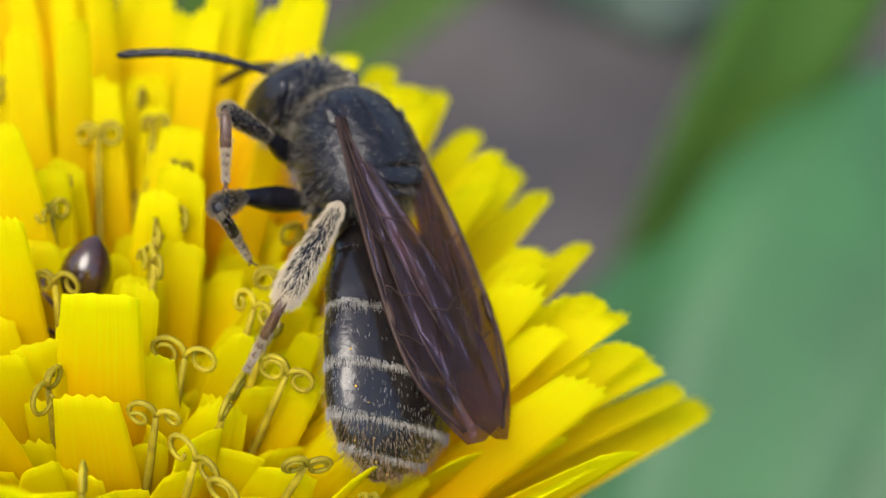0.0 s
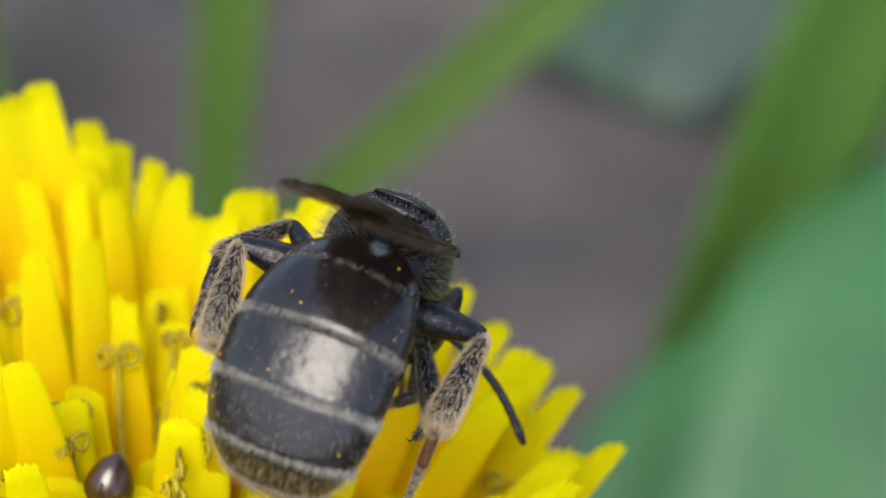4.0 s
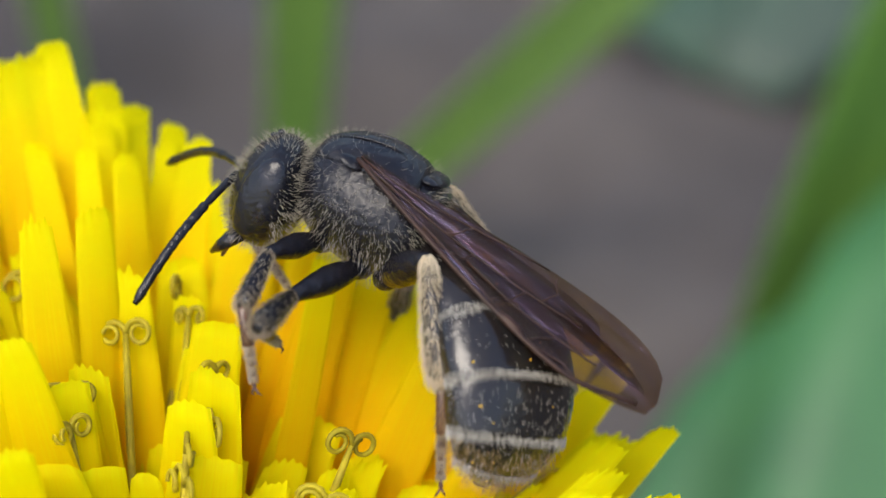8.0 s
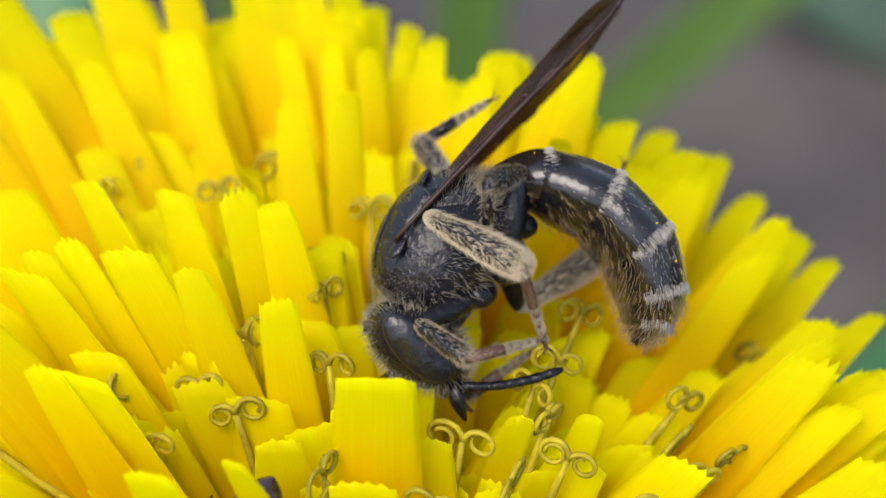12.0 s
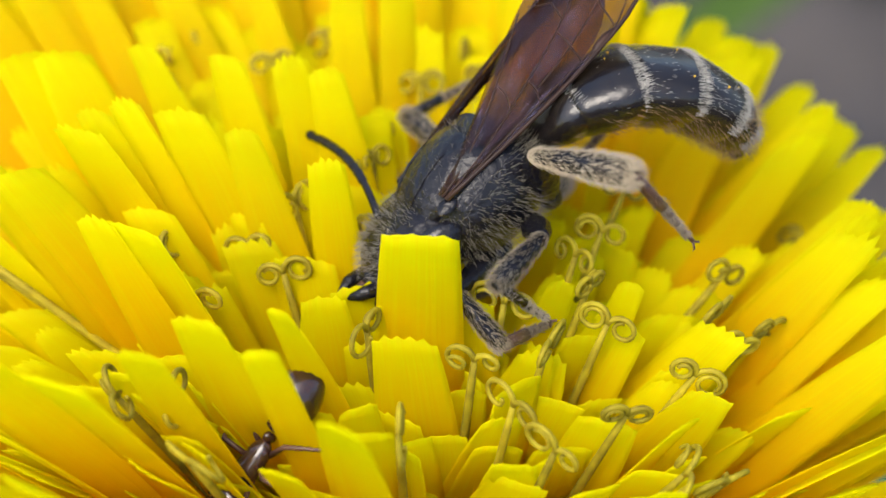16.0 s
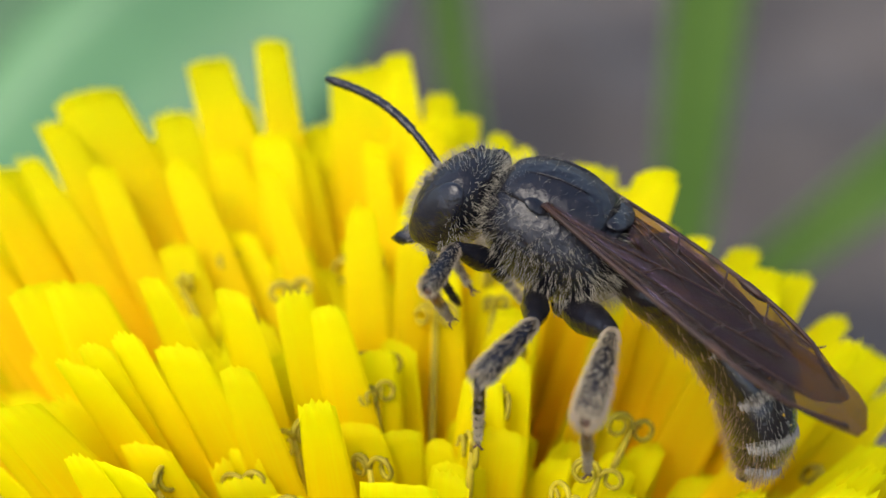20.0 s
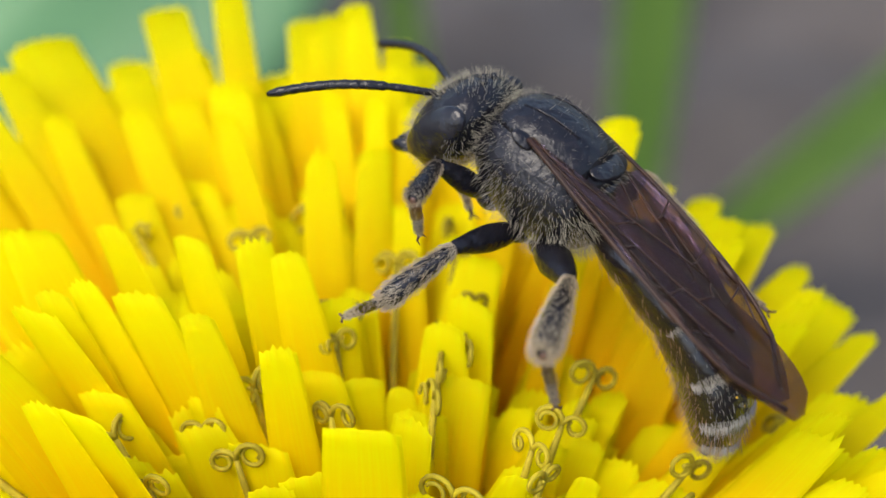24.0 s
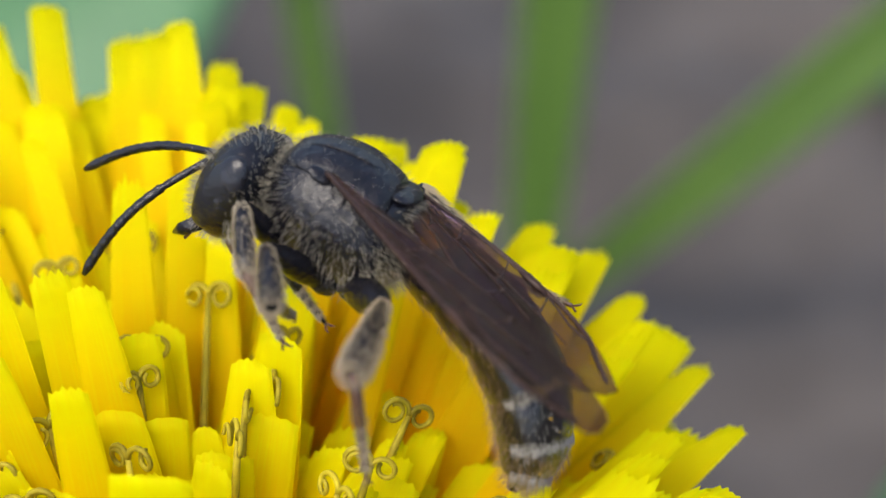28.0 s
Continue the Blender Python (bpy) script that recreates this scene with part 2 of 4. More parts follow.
def style(az, th, length, size, spin=None, open_=None):
    """A style that stands between the petals, forked into two curled arms."""
    spin = rng.uniform(0, 360) if spin is None else spin
    d = way(az, th)
    a = radians(az)
    foot = Vector((math.sin(a), math.cos(a), 0)) * min(length * math.sin(radians(th)) * 0.55, 3.4) + Vector((0, 0, 0.4 * length))
    fork = d * (length - size * 1.1)
    pts = [foot.lerp(fork, u) for u in (0, 0.3, 0.6, 0.85, 1)]
    body = part("style", tube([p * MM for p in pts], [0.10 * MM, 0.10 * MM, 0.095 * MM, 0.085 * MM, 0.06 * MM]), OLIVE, dandelion)
    x = d.orthogonal().normalized()
    x = Matrix.Rotation(radians(spin), 3, d) @ x
    for sgn in (1, -1):
        arm, r = [], []
        turns = rng.uniform(1.0, 1.7)
        lean = rng.uniform(-0.6, 0.6)
        reach = rng.uniform(0.0, 0.2)
        y = d.cross(x)
        rad = size * rng.uniform(0.72, 1.08)
        n = 20
        for i in range(n):
            u = i / (n - 1)
            ang = u * turns * 2 * math.pi
            q = rad * (1 - 0.50 * u)
            cx, cy = rad, 0.0
            off = x * sgn * (cx - q * math.cos(ang) + reach * rad * min(1.0, 3 * u)) + d * (q * math.sin(ang)) + y * (sgn * lean * rad * u + 0.12 * u * sgn)
            arm.append((fork + off) * MM)
            r.append((0.064 - 0.020 * u) * MM)
        part("stigma_arm", tube(arm, r, 6), OLIVE, body)
    # the strap of the same floret, just behind
    tip = d * length + Vector((0, 0.4, 0))
    low = 0.90 if 25 < az < 110 and th > 14 else rng.uniform(0.82, 0.92) if th < 26 else rng.uniform(0.95, 1.05)
    petal(math.degrees(math.atan2(tip.x, tip.y)), math.degrees(math.acos(tip.z / tip.length)), tip.length * low, rng.uniform(1.3, 1.7))
    return body


petal(-23.9, 59.3, 20.98, 1.49)
petal(-18.7, 58.2, 21.05, 1.12)
petal(-10.7, 58.3, 19.99, 1.71)
petal(-4.9, 57.9, 19.11, 1.34)
petal(-14.5, 59.1, 18.72, 0.89)
petal(-22.2, 48.8, 16.83, 0.92)
petal(-16.3, 59.2, 18.71, 0.89)
petal(-10.9, 54.3, 17.51, 0.89)
petal(-6.6, 53.0, 17.14, 0.89)
petal(-2.9, 52.2, 16.89, 1.04)
petal(3.1, 57.0, 17.64, 1.37)
petal(-6.0, 42.5, 15.42, 1.04)
petal(10.6, 56.5, 17.07, 1.64)
petal(21.4, 42.2, 14.81, 0.74)
petal(24.3, 51.8, 15.87, 1.41)
petal(29.8, 57.4, 16.11, 1.64)
petal(41.8, 57.7, 15.56, 1.34)
petal(54.8, 60.1, 15.12, 1.41)
petal(67.1, 55.4, 14.46, 1.04)
petal(-29.5, 60.4, 19.38, 1.19)
petal(-30.1, 52.4, 17.67, 1.19)
petal(-42.7, 37.5, 14.92, 1.49)
petal(-34.5, 33.2, 14.21, 1.34)
petal(-25.8, 30.6, 13.82, 1.19)
petal(-20.7, 28.5, 13.53, 1.34)
petal(-48.1, 30.4, 13.70, 1.49)
petal(-42.1, 26.0, 13.03, 1.34)
petal(-30.8, 18.7, 12.32, 1.19)
petal(58.3, 27.2, 10.65, 0.89)
petal(68.3, 42.4, 13.71, 1.64)
petal(0.2, 57.5, 17.60, 0.89)
petal(8.9, 50.5, 16.24, 1.04)
petal(-8.4, 58.4, 18.34, 0.89)
petal(-22.3, 59.6, 19.74, 1.04)
petal(-33.9, 59.7, 21.03, 2.23)
petal(-41.6, 61.0, 19.96, 1.64)
petal(-53.4, 43.0, 15.95, 1.79)
petal(-61.2, 34.2, 14.36, 1.64)
petal(-76.4, 26.5, 13.01, 1.64)
petal(-36.3, 55.4, 18.39, 1.04)
petal(-8.7, 58.1, 20.27, 1.64)
petal(-12.7, 40.9, 15.27, 1.19)
petal(-72.2, 35.3, 14.55, 1.64)
petal(-50.4, 41.0, 15.56, 1.93)
petal(-56.8, 34.5, 14.43, 1.26)
petal(-106.9, 19.4, 12.51, 1.64)
petal(-114.7, 30.3, 13.71, 1.56)
petal(-162.3, 18.0, 12.39, 1.86)
petal(-1.5, 5.5, 11.92, 1.90)
petal(-127.8, 35.4, 14.25, 2.01)
petal(-105.3, 36.1, 14.55, 1.79)
petal(-72.7, 37.8, 15.02, 1.26)
petal(-52.5, 33.6, 14.27, 1.19)
petal(-108.9, 12.8, 12.08, 1.04)
petal(-77.2, 28.8, 13.41, 1.34)
petal(-121.0, 39.0, 14.89, 1.79)
petal(-114.0, 24.1, 13.02, 1.34)
petal(-126.3, 15.9, 12.34, 0.89)
petal(51.3, 20.1, 10.37, 0.89)
petal(-152.4, 30.5, 13.44, 1.79)
petal(-140.8, 33.4, 13.84, 1.79)
petal(64.9, 44.3, 13.94, 1.64)
petal(66.4, 52.4, 14.34, 1.49)
petal(71.4, 55.8, 14.33, 1.41)
petal(70.6, 66.4, 14.81, 1.04)
petal(77.1, 33.0, 11.20, 1.64)
petal(46.9, 39.4, 10.33, 1.19)
petal(-13.1, 58.7, 20.01, 1.19)
petal(-2.6, 57.8, 18.57, 1.19)
petal(11.3, 57.4, 17.41, 1.19)
petal(25.5, 61.5, 16.78, 1.64)
petal(30.6, 62.8, 16.75, 1.64)
petal(35.1, 64.9, 16.44, 1.64)
petal(39.0, 66.6, 16.26, 1.64)
petal(45.5, 63.3, 15.71, 1.49)
petal(69.3, 52.0, 14.24, 1.49)
petal(71.5, 59.3, 14.47, 1.26)
petal(69.5, 72.0, 15.29, 1.93)
petal(90.5, 49.2, 13.68, 1.49)
style(-13.5, 49.9, 14.57, 0.32)
style(-27.7, 52.2, 15.28, 0.27)
style(-20.0, 60.1, 16.82, 0.24)
style(-22.6, 45.9, 14.10, 0.27)
style(-34.9, 49.4, 14.91, 0.22)
style(-3.1, 41.9, 13.17, 0.27)
style(2.6, 50.6, 14.17, 0.29)
style(4.6, 45.5, 13.46, 0.22)
style(-11.9, 34.4, 12.24, 0.32)
style(-13.2, 29.9, 11.78, 0.29)
style(-33.7, 27.3, 11.41, 0.33)
style(-17.5, 20.0, 10.84, 0.27)
style(-49.7, 26.4, 11.04, 0.29)
style(-64.1, 31.2, 11.76, 0.32)
style(-49.1, 21.9, 10.56, 0.32)
style(10.0, 27.8, 11.37, 0.29)
style(35.2, 37.4, 11.92, 0.32)
style(57.9, 39.8, 11.62, 0.34)
style(10.5, 38.2, 12.46, 0.24)
style(47.6, 59.9, 12.99, 0.29)
style(43.8, 24.1, 10.87, 0.29)
style(-73.3, 29.2, 11.44, 0.32)
style(-70.8, 26.4, 10.96, 0.29)
style(-45.7, 36.7, 12.74, 0.27)
style(-73.9, 45.8, 14.31, 0.29)
style(-75.1, 43.4, 13.84, 0.37)
style(-104.4, 30.1, 11.81, 0.37)
style(-107.6, 25.2, 11.26, 0.34)
style(-125.6, 26.7, 11.36, 0.41)
style(-58.8, 7.1, 10.25, 0.34)
style(-173.4, 12.2, 10.38, 0.34)
style(45.6, 12.8, 10.40, 0.34)
style(76.6, 14.7, 10.34, 0.37)
style(69.3, 22.2, 10.62, 0.34)
style(54.9, 22.4, 10.74, 0.27)
style(95.6, 6.2, 10.22, 0.29)
style(118.6, 12.3, 10.26, 0.39)
style(126.7, 19.2, 10.39, 0.37)
style(67.2, 35.6, 11.24, 0.34)
style(84.3, 30.8, 10.85, 0.34)
style(74.9, 36.8, 11.20, 0.32)
style(70.2, 41.3, 11.48, 0.29)
style(102.7, 23.5, 10.53, 0.29)
style(109.3, 31.7, 10.74, 0.44)
style(107.1, 35.6, 10.88, 0.39)
style(123.5, 31.7, 10.76, 0.37)
style(41.6, 29.0, 11.20, 0.27)
style(12.3, 23.5, 11.04, 0.29)
style(13.1, 31.6, 11.70, 0.32)
style(-8.5, 60.0, 15.91, 0.29)
# the rest of the head, below and round the florets above
deep = bmesh.new()


def fill(az, th, length, width, into=None):
    """A floret whose tip lies on the head's outer shape, which leans back over the stem."""
    tip = way(az, th) * length - LEAN
    petal(math.degrees(math.atan2(tip.x, tip.y)), math.degrees(math.acos(tip.z / tip.length)), tip.length, width, into=into)


for k in range(184):
    az = (k * 137.508) % 360 - 180
    if k < 70:
        fill(az, rng.uniform(58, 84), rng.uniform(14.8, 16.6), rng.uniform(1.2, 1.6))
    elif k < 120:
        th = rng.uniform(44, 62)
        fill(az, th, (11 + 0.09 * th) * rng.uniform(0.82, 0.95) * (0.84 if 35 < az < 100 else 1.0), rng.uniform(1.4, 1.9), deep)
    elif k < 145:
        az = -68 + (k - 120) * 7.0 + rng.uniform(-2, 2)
        fill(az, rng.uniform(53, 58), rng.uniform(15.4, 16.6), rng.uniform(1.2, 1.6))
        fill(az * 0.55 - 8 + rng.uniform(-2, 2), rng.uniform(49, 57), rng.uniform(15.6, 17.3), rng.uniform(1.1, 1.5))
    else:
        th = 3 + 42 * ((k - 145) / 39) ** 0.6
        fill(az, th, (11 + 0.09 * th) * rng.uniform(0.55, 0.70), rng.uniform(1.4, 1.8), deep)
for k in range(36):
    th = rng.uniform(34, 74)
    fill(58 + (k * 0.618 % 1) * 118, th, (11 + 0.09 * th) * (0.78 + 0.10 * (th > 52)) * rng.uniform(0.96, 1.04), rng.uniform(1.3, 1.7))
for k in range(400):
    az = (k * 137.508 + 40) % 360 - 180
    th = 6 + 62 * (k / 400) ** 0.7
    fill(az, th, (11 + 0.09 * th) * rng.uniform(0.60, 0.85), rng.uniform(1.3, 1.8), deep)
part("inner_petals", deep, YELLOW, dandelion)["kind"] = "stuff"

# stem, receptacle and bracts
part("receptacle", tube([Vector((0, 0, z)) * MM for z in (-7, -6, -4, -1, 0.6, 1.0)], [r * MM for r in (2.0, 3.6, 4.6, 4.4, 3.6, 0.5)], 20), STEM, dandelion)
part("stem", tube([Vector((1.5 * math.sin(z / 40), -z / 60, z)) * MM for z in range(-116, -5, 11)], [2.0 * MM] * 11, 14), STEM, dandelion)
for k in range(16):
    a = k * 22.5 + rng.uniform(-4, 4)
    d = Vector((math.sin(radians(a)), math.cos(radians(a)), 0))
    part("bract", tube([(d * r + Vector((0, 0, z))) * MM for r, z in ((2.2, -6.8), (4.4, -5), (5.4, -2), (6.2, 2), (7.2, 5.5))], [w * MM for w in (0.5, 0.9, 0.9, 0.7, 0.15)], 6), STEM, dandelion)

# ---- ground and the blurred plants behind ----
bm = bmesh.new()
bmesh.ops.create_grid(bm, x_segments=160, y_segments=160, size=0.6)
for v in bm.verts:
    q = v.co * 40
    v.co.z = 0.009 * (noise.noise(q) + 0.5 * noise.noise(q * 2.3)) * max(0.0, 1 - (abs(v.co.x) + abs(v.co.y)) / 1.3) - 0.002
edge = [e for e in bm.edges if e.is_boundary]
out = bmesh.ops.extrude_edge_only(bm, edges=edge)["geom"]
for v in (g for g in out if isinstance(g, bmesh.types.BMVert)):
    v.co.x *= 1500
    v.co.y *= 1500
ground = tagged(part("ground", bm, SOIL, None), "bare grey-brown crumbly soil", "ground", kind="structure")


def blade(name, foot, top, width, mat, label, sag=0.15, category="grass", face=(0, -1, 0.6)):
    """A long leaf with a folded midrib, from foot to top."""
    f, t = Vector(foot) * MM, Vector(top) * MM
    along = t - f
    side = along.cross(Vector(face)).normalized()
    lift = side.cross(along).normalized()
    front, back = [], []
    n = 12
    for i in range(n):
        u = i / (n - 1)
        c = f + along * u + lift * (along.length * sag * math.sin(u * 2.6))
        w = width * MM * (0.45 + 0.55 * math.sin(min(1, u * 1.6) * 1.57)) * (1 - max(0, (u - 0.55) / 0.45) ** 2 * 0.92)
        for j in range(7):
            s = j / 3 - 1
            p = c + side * (s * w / 2) + lift * (abs(s) * w * 0.12)
            front.append(p)
            back.append(p - lift * 0.0003)
    ob = tagged(part(name, solid(front, back, n, 7), mat, None), label, category, "plants behind the flower")
    part("midrib", tube([front[i * 7 + 3] - lift * 0.0002 for i in range(n)], [width * MM * 0.035 * (1.05 - i / n) for i in range(n)], 6), mat, ob)
    return ob


blade("grass_blade", (3, 134, -3), (11, 139, 110), 7.0, GREEN, "upright green grass blade rooted in the soil", 0.03)
blade("grass_blade", (1, 146, -3), (63, 142, 72), 6.5, GREEN, "leaning green grass blade rooted in the soil", 0.05)
blade("grass_blade", (48, 121, -3), (65, 117, 95), 13, BRIGHT, "broad upright grass blade rooted in the soil", 0.05)
blade("grass_blade", (-17, 150, -3), (-21, 150, 70), 4.0, GREEN, "thin green grass blade rooted in the soil", 0.03)
blade("grass_blade", (74, 150, -3), (66, 160, 80), 7.0, GREEN, "wide grass blade rooted in the soil", 0.05)
blade("broad_leaf", (43, 56, 8), (83, 120, 40), 42, TEAL, "broad blue-green leaf spread over the soil", 0.12, "leaf", (-0.2, -0.5, 1))
blade("broad_leaf", (29, 60, 6), (63, 114, 24), 29, TEAL, "blue-green leaf spread low over the soil", 0.12, "leaf", (-0.2, -0.5, 1))
blade("broad_leaf", (104, 64, 4), (72, 128, 18), 30, TEAL, "blue-green leaf lying over the soil", 0.1, "leaf", (0, -0.4, 1))
blade("broad_leaf", (54, 182, 0), (92, 246, 22), 52, DULL, "dull blue-green leaf low on the soil", 0.06, "leaf", (0, -0.6, 1))
blade("broad_leaf", (-84, 116, 0), (-28, 178, 40), 32, MINT, "pale green leaf rising from the soil", 0.06, "leaf", (0.2, -0.8, 1))
blade("broad_leaf", (-96, 150, 0), (-48, 196, 34), 30, TEAL, "blue-green leaf rising from the soil", 0.06, "leaf", (0, -0.8, 1))


# ---- shapes for the insects ----
def ring_point(r, ang):
    y, w, top, low = r
    c, s = math.cos(ang), math.sin(ang)
    zc = (top + low) / 2
    return Vector((w * c, y, zc + (top - low) / 2 * s))


def loft(rings, sides=22):
    """A closed body of oval rings (y, half width, top, bottom), in mm."""
    bm = bmesh.new()
    loops = [[bm.verts.new(ring_point(r, 2 * math.pi * k / sides) * MM) for k in range(sides)] for r in rings]
    for a, b in zip(loops, loops[1:]):
        for k in range(sides):
            bm.faces.new([a[k], b[k], b[(k + 1) % sides], a[(k + 1) % sides]])
    bm.faces.new(loops[0])
    bm.faces.new(list(reversed(loops[-1])))
    bmesh.ops.recalc_face_normals(bm, faces=bm.faces)
    return bm


def smooth(rings, times=2):
    """More rings on a smooth line between those given."""
    for _ in range(times):
        out = [rings[0]]
        for i in range(len(rings) - 1):
            a, b, c, d = rings[max(i - 1, 0)], rings[i], rings[i + 1], rings[min(i + 2, len(rings) - 1)]
            out.append(tuple((-p + 9 * q + 9 * r - s) / 16 for p, q, r, s in zip(a, b, c, d)))
            out.append(c)
        rings = out
    return rings


def on_loft(rings, u, ang):
    """A place on a loft and the way out of it."""
    x = u * (len(rings) - 1)
    i = min(int(x), len(rings) - 2)
    f = x - i
    r = tuple(a + (b - a) * f for a, b in zip(rings[i], rings[i + 1]))
    p = ring_point(r, ang)
    t1 = ring_point(rings[i + 1], ang) - ring_point(rings[i], ang)
    t2 = ring_point(r, ang + 0.05) - ring_point(r, ang - 0.05)
    n = t1.cross(t2)
    mid = Vector((0, r[0], (r[2] + r[3]) / 2))
    n = n.normalized() if n.length > 1e-9 else Vector((0, 0, 1))
    return p, (n if n.dot(p - mid) > 0 else -n)


def fur(name, hairs, mat, parent, label):
    """Many fine bent hairs in one mesh: each from a place, along a way, with a length and a thickness in mm."""
    verts, faces = [], []
    for p, d, length, thick in hairs:
        d = d.normalized()
        x = d.orthogonal().normalized()
        y = d.cross(x)
        k = len(verts)
        bend = Vector((rng.uniform(-1, 1), rng.uniform(-1, 1), rng.uniform(-1, 1))) * length * 0.12
        mid, tip = p + d * length * 0.55 + bend, p + d * length
        for c, r in ((p, thick), (mid, thick * 0.7)):
            for a in (0.0, 2.09, 4.19):
                verts.append((c + (x * math.cos(a) + y * math.sin(a)) * r) * MM)
        verts.append(tip * MM)
        for a in range(3):
            b = (a + 1) % 3
            faces += [(k + a, k + b, k + 3 + b, k + 3 + a), (k + 3 + a, k + 3 + b, k + 6)]
    me = bpy.data.meshes.new(name)
    me.from_pydata(verts, [], faces)
    me.materials.append(mat)
    ob = new(name, me)
    ob.parent = parent
    ob["label"] = label
    return ob


def ball(centre, radii, turn=None, u=20, v=14):
    bm = bmesh.new()
    bmesh.ops.create_uvsphere(bm, u_segments=u, v_segments=v, radius=1)
    for q in bm.verts:
        p = Vector((q.co.x * radii[0], q.co.y * radii[1], q.co.z * radii[2]))
        q.co = ((turn @ p if turn else p) + Vector(centre)) * MM
    return bm


def up(*a):
    return Vector(a)


# ---- the bee ----
bee = tagged(new("bee"), "black mining bee with pale hair bands, dusted with pollen", "bee")
bee.scale = (1.03, 1.03, 1.03)
THORAX = smooth([(1.55, 0.35, 0.45, -0.10), (1.36, 0.80, 0.82, -0.60), (0.90, 1.12, 1.12, -1.0), (0.3, 1.25, 1.24, -1.2), (-0.3, 1.25, 1.19, -1.25),
                 (-0.85, 1.14, 1.00, -1.15), (-1.15, 0.94, 0.66, -0.92), (-1.38, 0.62, 0.26, -0.66), (-1.52, 0.25, -0.08, -0.45)])
thorax = part("thorax", loft(THORAX, 28), BLACK, bee)
part("scutellum", ball((0, -0.80, 0.92), (0.66, 0.32, 0.12)), BLACK, thorax)
part("metanotum", ball((0, -1.10, 0.66), (0.54, 0.14, 0.12)), BLACK, thorax)


def shield(u0, u1, a0, a1, proud):
    """A plate of the back, a little proud of the thorax, with rounded borders."""
    rows, cols, front, back = 14, 17, [], []
    for i in range(rows):
        for j in range(cols):
            s, c = i / (rows - 1), j / (cols - 1)
            rim = min(s, 1 - s, c, 1 - c)
            p, n = on_loft(THORAX, u0 + (u1 - u0) * s, a0 + (a1 - a0) * c)
            front.append((p + n * proud * (1 - max(0.0, 1 - rim / 0.12) ** 2)) * MM)
            back.append((p - n * 0.06) * MM)
    return solid(front, back, rows, cols)


part("scutum", shield(0.10, 0.60, 0.62, math.pi - 0.62, 0.05), BLACK, thorax)
for s in (-1, 1):
    part("notal_line", tube([on_loft(THORAX, u, math.pi / 2 + s * (0.42 - 0.2 * u))[0] * 1.0 * MM + up(0, 0, 0.072) * MM for u in (0.2, 0.27, 0.34, 0.41, 0.47)], [0.012 * MM, 0.02 * MM, 0.02 * MM, 0.02 * MM, 0.01 * MM], 6), BLACK, thorax)
for s in (-1, 1):
    part("tegula", ball((s * 1.04, 0.62, 0.80), (0.15, 0.24, 0.07), Euler((0.2, s * 0.7, 0)).to_matrix()), BLACK, thorax)
hairs = []
for k in range(5200):
    u, a = rng.random(), rng.uniform(0, 2 * math.pi)
    p, n = on_loft(THORAX, u, a)
    back = max(0.0, math.sin(a))
    if back > 0.45 and 0.2 < u < 0.68 and rng.random() < 0.72:
        continue
    d = n + up(rng.uniform(-0.5, 0.5), rng.uniform(-0.7, 0.2), rng.uniform(-0.6, 0.3))
    hairs.append((p, d, rng.uniform(0.15, 0.40) * (0.70 if back > 0.45 else 1.0), 0.0024))
fur("thorax_hair", hairs, FUZZ, thorax, "thin pale grey-buff hair")

# head, on the neck
NECK = up(0, 1.30, -0.30)
HEAD = smooth([(0.02, 0.42, 0.40, -0.45), (0.25, 1.00, 0.85, -0.90), (0.58, 1.24, 1.02, -1.18), (0.92, 1.18, 0.92, -1.22), (1.22, 0.92, 0.62, -1.10), (1.42, 0.52, 0.18, -0.78), (1.5, 0.12, -0.2, -0.4)])
head = part("head", loft(HEAD, 28), BLACK, bee)
for s in (-1, 1):
    part("compound_eye", ball((s * 0.98, 0.80, -0.10), (0.25, 0.42, 0.88), Euler((0.34, s * 0.12, s * 0.25)).to_matrix(), 26, 18), EYE, head, "large glossy black compound eye")
    part("mandible", tube([up(s * x, y, z) * MM for x, y, z in ((0.42, 1.12, -1.02), (0.36, 1.42, -1.32), (0.12, 1.62, -1.55))], [0.16 * MM, 0.13 * MM, 0.04 * MM], 8), BLACK, head)
part("tongue", tube([up(0, 1.2, -1.1) * MM, up(0, 1.38, -1.4) * MM, up(0, 1.42, -1.62) * MM], [0.12 * MM, 0.08 * MM, 0.03 * MM], 8), BROWN, head, "tawny folded tongue")
part("labrum", ball((0, 1.22, -0.98), (0.40, 0.20, 0.18)), BLACK, head)
for x, z in ((0, 0.93), (-0.2, 0.98), (0.2, 0.98)):
    part("ocellus", ball((x, 0.92 - abs(x) * 0.5, z), (0.07, 0.07, 0.06), None, 10, 8), EYE, head)
hairs = []
for k in range(2200):
    u, a = rng.uniform(0.08, 0.95), rng.uniform(0, 2 * math.pi)
    p, n = on_loft(HEAD, u, a)
    if abs(p.x) > 0.72 and u > 0.3:
        continue
    hairs.append((p, n + up(rng.uniform(-0.4, 0.4), rng.uniform(-0.2, 0.5), rng.uniform(-0.5, 0.3)), rng.uniform(0.10, 0.24), 0.0045))
fur("face_hair", hairs, FUZZ, head, "short pale hair on the face")


